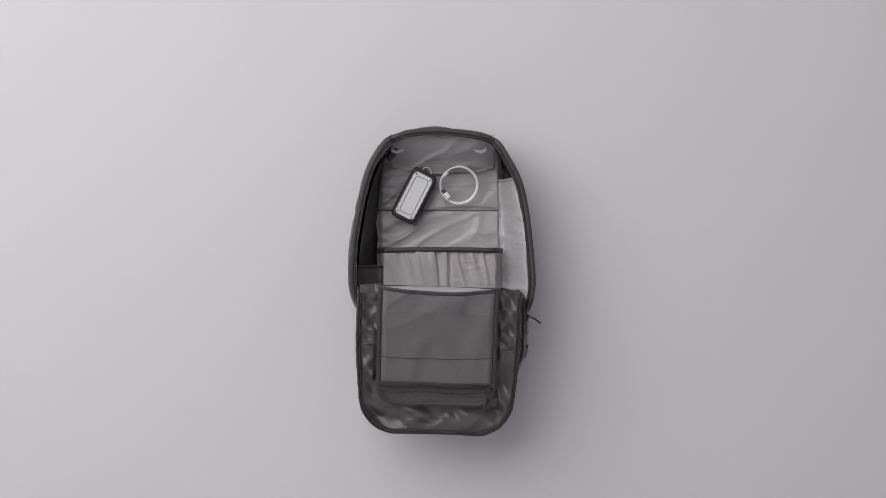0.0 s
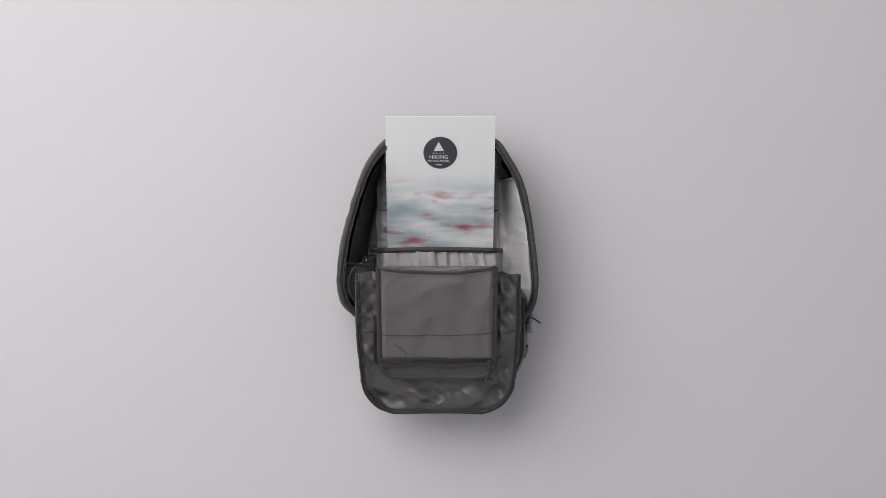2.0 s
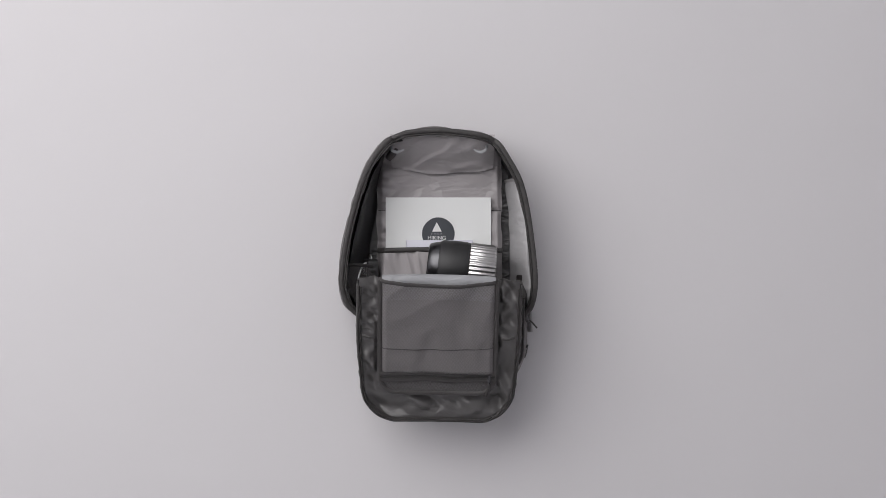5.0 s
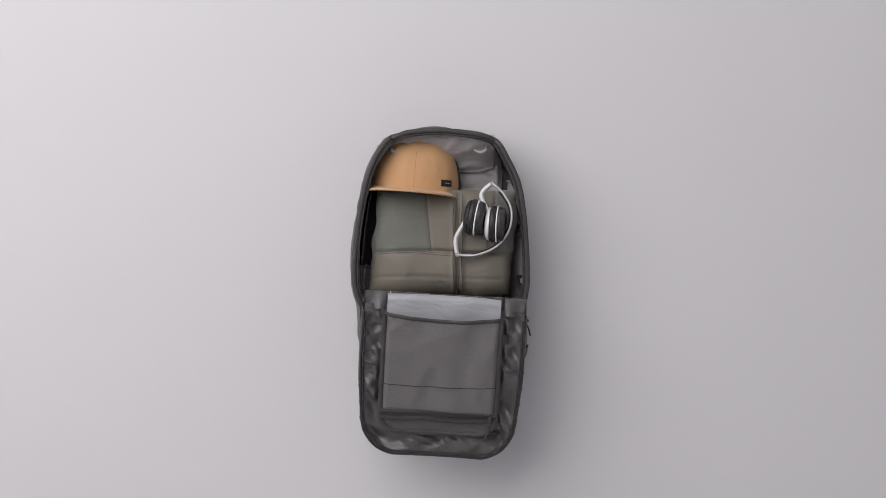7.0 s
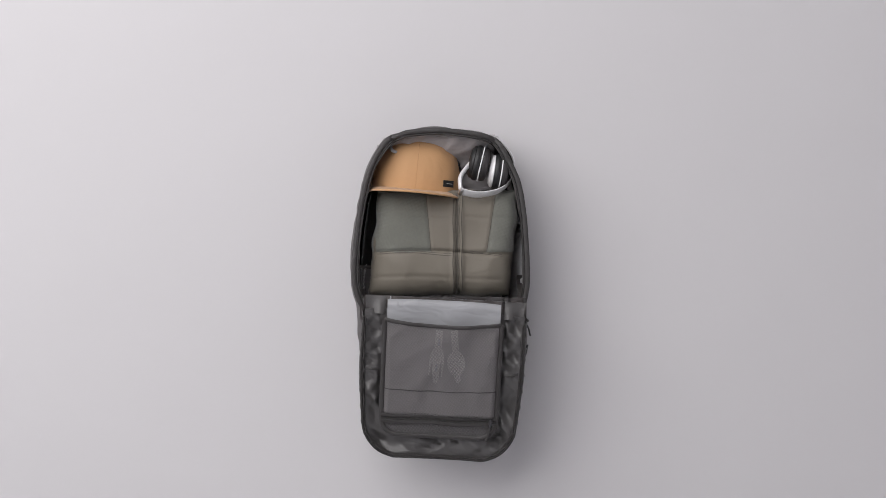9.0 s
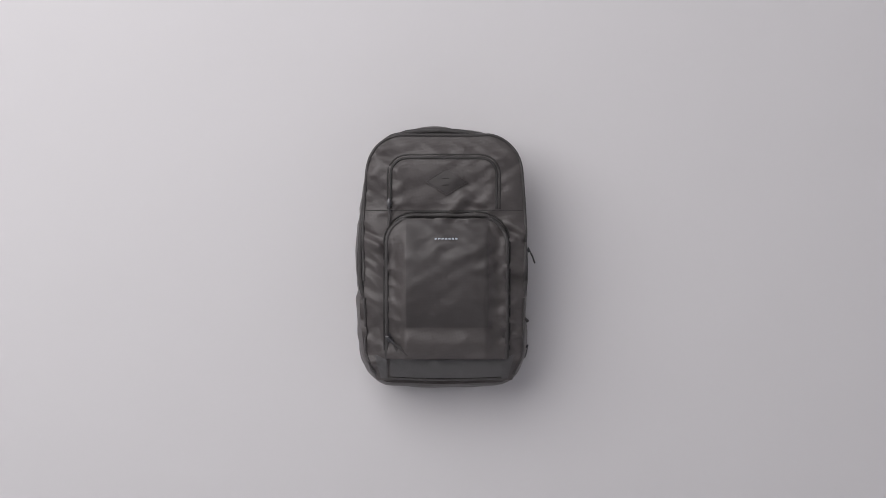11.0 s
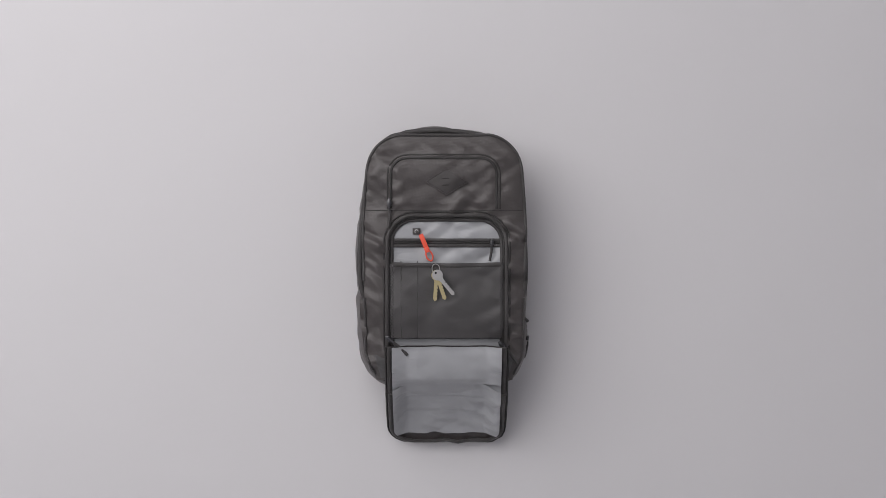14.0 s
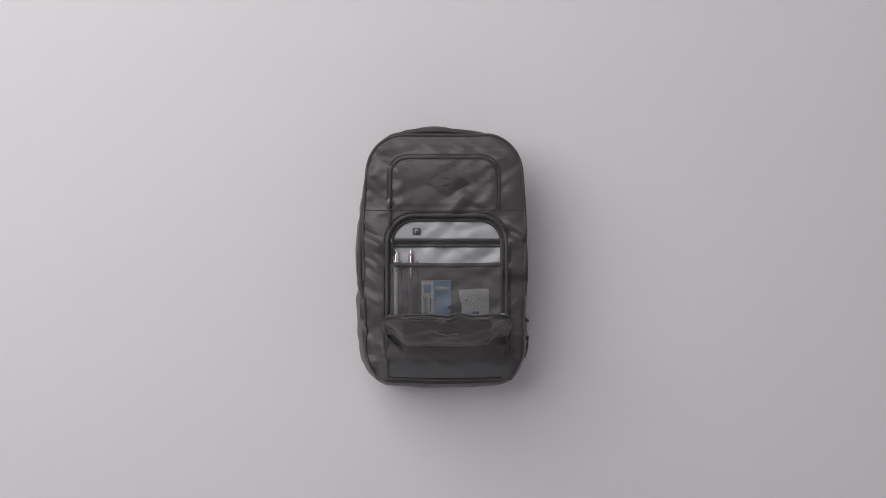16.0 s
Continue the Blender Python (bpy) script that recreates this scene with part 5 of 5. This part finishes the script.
def tissue_pack():
    ob = thing("tissue_pack", "white printed pocket tissue pack", "tissues")
    w, l, h = 0.059, 0.082, 0.012

    def soft(u, v):
        a, b = abs(2 * u - 1), abs(2 * v - 1)
        return Vector(((u - 0.5) * w, (v - 0.5) * l, h / 2 * (1 - a ** 8) ** 0.5 * (1 - b ** 10) ** 0.5 + 0.0006 * nz(u * 6, v * 8)))
    bm = slab(24, 30, soft, 0.0002)
    merge(bm, slab(24, 30, lambda u, v: Vector((soft(u, v).x, soft(u, v).y, -soft(u, v).z)), 0.0002))
    part("wrapper", bm, M_CARD, ob, "white plastic wrapper")
    for x, y, sx, sy, a in ((0.002, -0.003, 0.014, 0.0045, 0),):
        part("print_patch", box(sx, sy, 0.0004, pose(x, y, h / 2 + 0.0004, 0, 0, a)), M_NAVY, ob)
    for y, sx in ((-0.011, 0.036), (-0.0165, 0.042)):
        part("word_bar", box(sx, 0.0030, 0.0004, pose(0, y, h / 2 + 0.0004)), M_GREYINK, ob)
    for x, y, s in ((-0.014, 0.020, 0.006), (0.010, 0.024, 0.003), (-0.018, -0.031, 0.005), (0.006, -0.026, 0.006), (0.018, -0.031, 0.008), (0.0, 0.030, 0.002), (-0.006, -0.033, 0.003)):
        spot = [(x + s * 0.5 * (1 + 0.3 * math.sin(3 * a + x * 900)) * math.cos(a), y + s * 0.4 * math.sin(a)) for a in [2 * math.pi * k / 12 for k in range(12)]]
        part("print_spot", prism(spot, h / 2 + 0.0001, h / 2 + 0.0007), M_INK, ob, flat=True)
    return ob


POWER, CABLE, MAGAZINE, NOTEBOOK, FLASK, JACKET = power_bank(), cable(), magazine(), book(), bottle(), jacket()
CAP, PHONES, FORK, SPOON = cap(), headphones(), cutlery("fork"), cutlery("spoon")
STRAP, KEY_BUNCH = key_strap(), keys()
PEN_W = pen("ballpoint_pen", "white ballpoint pen with a steel clip", M_WHITE, M_WHITE, False)
PEN_P = pen("ballpoint_pen", "purple ballpoint pen with a steel clip", M_PURPLE, M_PURPLE, False)
MEDICINE, TISSUES = medicine_box(), tissue_pack()


# ---------------------------------------------------------------- movement
def lid_pose(y, z, rx, x=CX, rz=0):
    return pose(x, y, z, rx, 0, rz)


def held(rows, rest):
    """Rows that begin at rest beside the set, and keep their last pose to the end."""
    out = [(0.0, rest), (rows[0][0] - 0.034, rest)] if rest else []
    out += [(t, pose(*p)) for t, *p in rows]
    if out[-1][0] < 16.0:
        out.append((16.0, out[-1][1]))
    return out


def motions():
    lid_rows = [(0.0, -0.077, 0.173, 192, -0.006, -1.8), (0.5, -0.072, 0.174, 193, -0.007, -1.4), (0.8, -0.062, 0.178, 194, -0.008, -1), (1.5, -0.056, 0.183, 199, -0.009, -0.5), (2.0, -0.049, 0.187, 200.5, -0.009, 0),
                (3.0, -0.048, 0.188, 203, -0.009, 0), (4.2, -0.047, 0.188, 203, -0.009, 0), (5.0, -0.060, 0.188, 198, -0.006, -1), (5.8, -0.112, 0.179, 191, 0.003, -3.5), (6.3, -0.115, 0.178, 190, 0.003, -3.5), (7.8, -0.116, 0.178, 190, 0.003, -3.3), (8.3, -0.125, 0.178, 192, 0.003, -3), (9.0, -0.123, 0.178, 192.5, 0.003, -3),
                (9.1, -0.105, 0.188, 168, 0.006, -2), (9.2, -0.085, 0.198, 119, 0.024, 0), (9.35, -0.066, 0.180, 72, 0.012, 0), (9.6, -0.058, 0.150, 15, CX, 0), (9.8, Y_A, RIM, 0, CX, 0), (16.0, Y_A, RIM, 0, CX, 0)]

    def strip_turn(t, rx):
        return max(0, min(rx - 10, 180)) if t > 5.4 else (110 if t < 5 else 130)

    def strip_pose(t, y, z, rx, x, rz):
        tuck = 1.0 if t < 4.5 else (0.7 if t < 5.4 else 0.0)
        return lid_pose(y - 0.075 * tuck, z - 0.060 * tuck, strip_turn(t, rx), x, rz)
    walk(lid, [(t, lid_pose(y, z, rx, x, rz)) for t, y, z, rx, x, rz in lid_rows])
    walk(strip, [(t, strip_pose(t, y, z, rx, x, rz)) for t, y, z, rx, x, rz in lid_rows])
    for ob in ORGANISER:
        walk(ob, [(0.0, pose(0, 0.019, 0)), (0.5, pose(0, 0.018, 0)), (1.0, pose(0, 0.010, 0)), (2.0, pose(0, 0.002, 0)), (4.3, pose(0, 0, 0)), (5.6, pose(0, 0.033, 0)), (16.0, pose(0, 0.033, 0))])
    walk(FOLD[0], [(0.0, pose(0, 0.022, 0)), (0.6, pose(0, 0.022, 0)), (1.5, pose(0, 0.030, 0)), (4.3, pose(0, 0.030, 0)), (5.6, pose(0, 0, 0)), (16.0, pose(0, 0, 0))])
    walk(SLACK[0], [(0.0, pose(0, 0, 0)), (4.3, pose(0, 0, 0)), (5.5, pose(0.004, 0, -0.055)), (16.0, pose(0.004, 0, -0.055))])
    # the flap goes with the lid until it is shut, then opens on its own
    with_lid = [(t, lid_pose(y, z, rx, x, rz), strip_pose(t, y, z, rx, x, rz)) for t, y, z, rx, x, rz in lid_rows if t < 15]
    flap_rows = [(12.3, 0, 0), (12.4, 3, 0), (12.5, 27, 0), (12.6, 62, 4), (12.7, 82, 6), (12.8, 100, 20), (12.9, 112, 36), (12.95, 168, 112), (13.0, 224, 188),
                 (15.6, 224, 188), (15.65, 172, 116), (15.7, 119, 46), (15.8, 106, 30), (15.9, 106, 30), (16.0, 77, 6)]
    upper, middle, foot = [], [], []
    for t, u, d in flap_rows:
        # thrown open, the slack at its root lifts it over the base
        slack = smooth_step(60, 200, d)
        root = Matrix.Translation(O_D + Vector((0, 0, 0.026 * slack))) @ pose(0, 0, 0, d)
        foot.append((t, root))
        bend = Matrix.Translation((root @ Matrix.Translation(O_U - O_D)).translation) @ pose(0, 0, 0, u + 0.5 * (d - u) * slack)
        middle.append((t, bend))
        reach = Vector((0, Y_B - Y_C, 0))
        upper.append((t, Matrix.Translation(bend @ reach) @ pose(0, 0, 0, u) @ Matrix.Translation(-reach - Vector((0, 0.012 * slack, 0)))))
    shift = Matrix.Translation(O_U - O_A)
    still = Matrix.Translation(O_U)
    press = Matrix.Translation((0, 0, -0.030))
    tuck_in = Matrix.Translation((0, 0.024, -0.014))
    walk(FLAPS[0], [(t, a @ (tuck_in @ shift if t < 9.3 else shift)) for t, a, b in with_lid] + upper)
    walk(FLAPS[1], [(t, b @ (tuck_in @ shift if t < 9.3 else shift)) for t, a, b in with_lid] + upper)
    walk(FLAPS[2], [(0.0, press @ still), (9.2, press @ still), (9.7, still), (12.2, still)] + middle)
    walk(FLAPS[3], [(0.0, press @ Matrix.Translation(O_D)), (9.2, press @ Matrix.Translation(O_D)), (9.7, Matrix.Translation(O_D)), (12.2, Matrix.Translation(O_D))] + foot)
    walk(wall_l, [(t, pose(O_L.x, O_L.y, 0, 0, 0, a)) for t, a in ((0.0, -1.3), (0.5, -1.5), (0.7, -4.3), (1.5, -4.9), (2.0, -6.3), (4.2, -7.1), (5.0, -5.5), (5.8, -0.1), (9.0, -0.1), (9.2, -2), (9.7, 2.5), (16.0, 2.5))])
    walk(wall_r, [(t, pose(O_R.x, O_R.y, 0, 0, 0, a)) for t, a in ((0.0, 1.5), (0.5, 1.8), (0.7, 2.5), (1.5, 3), (2.0, 2.8), (4.2, 3.4), (5.0, 2.5), (5.8, -1.0), (9.0, -1.0), (9.2, 1.0), (9.7, -2), (16.0, -2))])

    def rim_pose(x, y, turn, lift=0.006):
        return pose(x, y, front_z(x, y) + lift, 0, 0, turn)
    walk(RUNNER, [(t, rim_pose(x, y, a)) for t, x, y, a in ((0.0, -0.100, -0.160, 30), (9.0, -0.100, -0.160, 30), (11.6, -0.100, -0.150, 20), (11.8, -0.100, -0.020, -60), (11.9, -0.070, 0.061, -140), (12.0, 0.072, 0.064, 120), (12.1, 0.108, -0.020, 40), (12.2, 0.109, -0.085, 20), (12.4, 0.109, -0.165, 40), (12.5, 0.109, -0.178, 42), (16.0, 0.109, -0.178, 42))])
    walk(SIDE_RUNNER, [(t, pose(x, y, z, 0, 35, a)) for t, x, y, z, a in ((0.0, 0.160, -0.126, 0.118, 60), (4.2, 0.158, -0.126, 0.118, 60), (6.3, 0.155, -0.138, 0.110, 20), (9.2, 0.155, -0.138, 0.110, 20), (9.9, 0.158, 0.05, 0.128, 30), (11.3, 0.160, -0.058, 0.128, 20), (11.4, 0.158, -0.10, 0.120, 10), (11.5, 0.159, -0.168, 0.106, -5), (16.0, 0.159, -0.168, 0.106, -5))])
    inner = ((0.0, -0.092), (9.8, -0.092), (12.9, -0.092), (13.0, -0.040), (13.1, 0.010), (13.2, 0.075), (13.4, 0.098), (14.5, 0.084), (14.7, 0.020), (14.8, -0.094), (16.0, -0.094))
    walk(INNER_RUNNER, [(t, pose(x - CX, 0.0115 - Y_A, front_z(x, 0.0115) - RIM - 0.005, 0, 0, 12 if x < 0 else -6)) for t, x in inner])
    walk(POWER, held([(0.0, -0.0553, 0.1019, 0.0620, 0, 0, -27), (0.1, -0.0726, 0.0856, 0.0620, 0, 0, -27), (0.2, -0.0856, 0.0672, 0.0620, 0, 0, -26), (0.3, -0.0866, 0.0606, 0.0650, 0, -5, -24), (0.4, -0.0941, 0.0368, 0.0680, 4, -12, -20),
                      (0.5, -0.1080, 0.0302, 0.0720, 5, -42, -20), (0.6, -0.1295, 0.0086, 0.0720, 5, -60, -18), (0.7, -0.1428, -0.0043, 0.0660, 0, -62, -10), (0.9, -0.1474, -0.0152, 0.0620, 0, -62, -5), (1.0, -0.1477, -0.0532, 0.0580, 0, -64, 0), (1.2, -0.1500, -0.0750, 0.0550, 0, -64, 0), (4.2, -0.1522, -0.0750, 0.0550, 0, -66, 0), (5.8, -0.128, -0.068, 0.046, 0, -84, 0), (9.2, -0.128, -0.068, 0.046, 0, -84, 0), (9.7, -0.118, -0.068, 0.046, 0, -88, 0)], None))
    walk(CABLE, held([(0.0, 0.0303, 0.1223, 0.0660, 7, 0, 0), (0.1, 0.0108, 0.1287, 0.0680, 7, 0, 10), (0.2, -0.0076, 0.1254, 0.0680, 6, 0, 25), (0.3, -0.0108, 0.1287, 0.0680, 6, 0, 40), (0.4, -0.0260, 0.1139, 0.0600, 0, 0, 60), (0.5, -0.0456, 0.1009, 0.0600, 0, 0, 75),
                      (0.6, -0.0607, 0.0824, 0.0620, 0, 0, 95), (0.7, -0.0822, 0.0552, 0.0660, 0, 0, 110), (0.8, -0.0940, 0.0335, 0.0700, 0, 0, 120), (0.9, -0.0940, 0.0335, 0.0700, 0, 0, 125), (1.0, -0.1150, 0.0355, 0.0820, 0, -10, 130), (1.1, -0.1355, 0.0213, 0.1000, 20, -60, 140),
                      (1.2, -0.1473, -0.0032, 0.1000, 25, -56, 150), (1.3, -0.1483, -0.0053, 0.1000, 25, -56, 150), (1.4, -0.1537, -0.0117, 0.1000, 22, -54, 150), (1.5, -0.1581, -0.0267, 0.0980, 15, -54, 155), (1.6, -0.1575, -0.0636, 0.0740, 10, -58, 160), (4.2, -0.1619, -0.0615, 0.0720, 10, -60, 165), (5.2, -0.146, -0.062, 0.06, 0, -78, 172), (5.8, -0.145, -0.062, 0.055, 0, -86, 178), (9.2, -0.145, -0.062, 0.055, 0, -86, 178), (9.7, -0.135, -0.062, 0.055, 0, -88, 180)], None))
    walk(MAGAZINE, held([(1.8, -0.005, 0.163, 0.136, 25), (1.9, -0.005, 0.163, 0.136, 25), (2.0, -0.005, 0.115, 0.106, 25), (2.1, -0.005, 0.0675, 0.083, 15), (2.2, -0.006, 0.040, 0.066, 8), (2.3, -0.006, 0.040, 0.066, 8),
                         (2.4, -0.007, 0.009, 0.058, 5), (2.5, -0.008, -0.016, 0.052, 2), (2.6, -0.009, -0.042, 0.047, 0)], pose(0, 0.74, 0.004)))
    walk(NOTEBOOK, held([(2.7, -0.0084, 0.1929, 0.1300, 6), (2.8, -0.0074, 0.1434, 0.1300, 6), (2.9, -0.0074, 0.1412, 0.1300, 6), (3.0, -0.0053, 0.1230, 0.1150, 6), (3.1, -0.0053, 0.1076, 0.1050, 6), (3.2, -0.005, 0.076, 0.084, 7), (3.3, -0.005, 0.074, 0.084, 7), (3.4, -0.005, 0.052, 0.075, 5),
                         (3.5, -0.005, 0.0345, 0.069, 3), (3.6, -0.005, 0.017, 0.064, 2), (3.7, -0.006, -0.013, 0.060, 0), (3.8, -0.006, -0.037, 0.059, 0), (3.9, -0.006, -0.039, 0.059, 0), (4.0, -0.007, -0.058, 0.058, 0), (4.1, -0.007, -0.072, 0.058, 0)],
                        pose(0.35, 0.72, 0.007)))
    walk(FLASK, held([(4.2, 0.0415, 0.1470, 0.1050, 0, 0, -4), (4.4, 0.0415, 0.1448, 0.1050, 0, 0, -4), (4.9, 0.035, 0.03, 0.140, 0, 0, -8), (5.25, 0.02, -0.155, 0.068, 0, 0, 0)], pose(0.80, 0.68, 0.050)))
    walk(JACKET, held([(5.3, -0.004, 0.10, 0.25, 0), (5.6, -0.004, 0.012, 0.10, 0), (5.8, -0.002, 0.012, 0.086, 0), (9.3, -0.002, 0.012, 0.086, 0), (9.6, -0.002, 0.012, 0.072, 0)], pose(-0.35, 0.74, 0.033)))
    walk(CAP, held([(6.0, -0.010, 0.16, 0.28, -30), (6.2, -0.009, 0.105, 0.215, -44), (6.3, -0.009, 0.085, 0.190, -43), (6.4, -0.012, 0.114, 0.180, -48), (6.5, -0.006, 0.112, 0.115, -78, 0, 0), (6.6, -0.008, 0.110, 0.095, -86, 0, -3), (6.7, -0.056, 0.111, 0.064, -88, 0, -5), (7.0, -0.056, 0.111, 0.064, -88, 0, -5),
                    (9.2, -0.052, 0.110, 0.064, -88, 0, -5), (9.45, -0.052, 0.110, 0.064, -90, 0, -5), (9.7, -0.050, 0.085, 0.030, -130, 0, -5)], pose(-0.75, 0.68, 0.001)))
    walk(PHONES, held([(6.7, 0.0136, 0.0115, 0.1500, 0, 0, 0), (6.8, 0.0397, 0.0178, 0.1500, 0, 0, 35), (6.9, 0.0397, 0.0178, 0.1500, 0, 0, 38), (7.0, 0.0761, 0.0511, 0.1550, 0, 0, 72), (7.1, 0.0814, 0.0793, 0.1550, -5, 0, 76), (7.2, 0.0847, 0.1056, 0.1500, -20, 10, 45),
                       (7.3, 0.0847, 0.1077, 0.1500, -25, 10, 45), (7.4, 0.0826, 0.1213, 0.1500, -42, 38, 30), (7.5, 0.0828, 0.1330, 0.1450, -46, 48, 24), (7.6, 0.0825, 0.1459, 0.1220, -20, 42, 50), (7.7, 0.0828, 0.1508, 0.1120, 0, 34, 66), (9.2, 0.0839, 0.1508, 0.1120, 0, 34, 66), (9.6, 0.084, 0.148, 0.075, 0, 30, 66)],
                      pose(0.55, 0.70, 0.035)))
    # the cutlery is slipped into the mesh pocket and then rides with the lid
    at_nine = [r for r in lid_rows if r[0] >= 9.0]

    def ride(x, rows, end, rest):
        base = lid_pose(-0.124, 0.178, 192.3, 0.003, -3)
        out = [(0.0, rest), (rows[0][0] - 0.034, rest)]
        out += [(t, base @ pose(x + dx, d, z, 173 if t < 8.45 else 180, 0, a)) for t, dx, d, z, a in rows]
        out += [(t, lid_pose(ly, lz, rx, lx, lr) @ pose(x + rows[-1][1], end, -0.0312, 180, 0, rows[-1][4])) for t, ly, lz, rx, lx, lr in at_nine if t > 9.0]
        return out
    walk(FORK, ride(-0.034, [(8.2, 0, 0.222, -0.0385, 2), (8.3, 0.010, 0.222, -0.0385, 2), (8.4, 0.012, 0.196, -0.0425, 2), (8.5, 0.010, 0.128, -0.0425, 4), (8.6, 0.014, 0.108, -0.0312, 3), (8.7, 0.018, 0.075, -0.0312, 3), (8.8, 0.022, 0.068, -0.0312, 3), (9.0, 0.024, 0.068, -0.0312, 3)], 0.068, pose(1.05, 0.2, 0.004)))
    walk(SPOON, ride(0.011, [(8.2, 0, 0.222, -0.0385, -2), (8.3, 0.012, 0.222, -0.0385, -2), (8.4, 0.012, 0.196, -0.0425, -2), (8.5, 0.020, 0.130, -0.0425, -5), (8.6, 0.020, 0.108, -0.0312, -5), (8.7, 0.012, 0.070, -0.0312, -6), (8.8, 0.012, 0.066, -0.0312, -6), (9.0, 0.013, 0.066, -0.0312, -6)], 0.066, pose(1.10, 0.2, 0.004)))
    stowed = [(t, lid_pose(ly, lz, rx, lx, lr) @ pose(-0.026, 0.079, -0.003, 0, 0, 80)) for t, ly, lz, rx, lx, lr in lid_rows if t < 10]
    walk(STRAP, stowed + held([(13.0, -0.0253, 0.0211, 0.1300, 0, 0, 80), (13.1, -0.0377, 0.0209, 0.1460, 0, 0, 82), (13.2, -0.0209, 0.0209, 0.1500, 0, 0, 84), (13.3, -0.0167, 0.0209, 0.1500, 0, 0, 80), (13.4, -0.0042, 0.0146, 0.1580, 0, 0, 55), (13.5, -0.0313, 0.0073, 0.1580, 4, 0, 25), (13.6, -0.0573, -0.0031, 0.1580, 4, 0, -4), (13.9, -0.0573, -0.0031, 0.1580, 4, 0, -4),
                      (14.0, -0.0313, 0.0031, 0.1580, 4, 0, 22), (14.1, -0.0208, 0.0083, 0.1580, 2, 0, 42), (14.2, -0.0021, 0.0219, 0.1510, 0, 0, 78), (14.4, 0.0021, 0.0241, 0.1470, 0, 0, 80), (14.6, 0.0021, 0.0264, 0.1280, 0, 0, 82)], None))
    walk(KEY_BUNCH, held([(13.6, -0.0530, -0.0716, 0.1660, 0, 0, -10), (13.7, -0.0488, -0.0696, 0.1660, 0, 0, 0), (13.9, -0.0488, -0.0633, 0.1660, 0, 0, 4), (14.0, -0.0093, -0.0581, 0.1660, 0, 0, 10), (14.1, 0.0322, -0.0249, 0.1660, 0, 0, 62), (14.2, 0.0479, 0.0052, 0.1600, 4, 0, 96), (14.3, 0.0479, 0.0073, 0.1580, 4, 0, 98), (14.4, 0.0565, 0.0136, 0.1460, 0, 0, 100), (14.5, 0.0567, 0.0178, 0.1405, 0, 0, 95), (14.6, 0.0570, 0.0264, 0.1260, 0, 0, 90)],
                    pose(1.0, 0.45, 0.002)))
    walk(PEN_W, held([(14.1, -0.0818, 0.0715, 0.1720, 0), (14.2, -0.0873, 0.0177, 0.1630, 3), (14.3, -0.0873, 0.0177, 0.1630, 3), (14.4, -0.0886, -0.0229, 0.1560, 1), (14.5, -0.0888, -0.0512, 0.1525, 0.5), (14.7, -0.0877, -0.0700, 0.1520, 0.5), (15.0, -0.0867, -0.0731, 0.1520, 0.5)], pose(1.0, -0.2, 0.005)))
    walk(PEN_P, held([(14.4, -0.0601, 0.0694, 0.1720, 2), (14.5, -0.0591, 0.0405, 0.1680, 2.5), (14.6, -0.0594, -0.0115, 0.1580, 1), (14.7, -0.0595, -0.0355, 0.1540, 0.6), (14.8, -0.0595, -0.0762, 0.1520, 0.5)], pose(1.05, -0.2, 0.005)))
    walk(MEDICINE, held([(14.7, -0.0103, 0.0908, 0.1800, 0), (14.8, -0.0124, 0.0435, 0.1700, 0), (14.9, -0.0124, 0.0435, 0.1700, 0), (15.0, -0.0125, 0.0031, 0.1535, 5), (15.1, -0.0136, -0.0324, 0.1520, 2), (15.2, -0.0136, -0.0722, 0.1490, 4), (15.3, -0.0136, -0.0742, 0.1490, 4), (15.4, -0.0126, -0.1015, 0.1475, 5)], pose(1.0, -0.45, 0.006)))
    walk(TISSUES, held([(14.6, 0.0599, 0.0939, 0.1800, 0), (14.7, 0.0570, 0.0404, 0.1700, 0), (14.8, 0.0552, -0.0062, 0.1600, 1), (14.9, 0.0552, -0.0062, 0.1600, 1), (15.0, 0.0554, -0.0439, 0.1490, 3), (15.1, 0.0544, -0.0837, 0.1490, 4), (15.2, 0.0597, -0.1131, 0.1455, 5), (15.3, 0.0597, -0.1131, 0.1455, 5), (15.4, 0.0576, -0.1142, 0.1455, 5, 0, 1)], pose(1.08, -0.45, 0.007)))


motions()
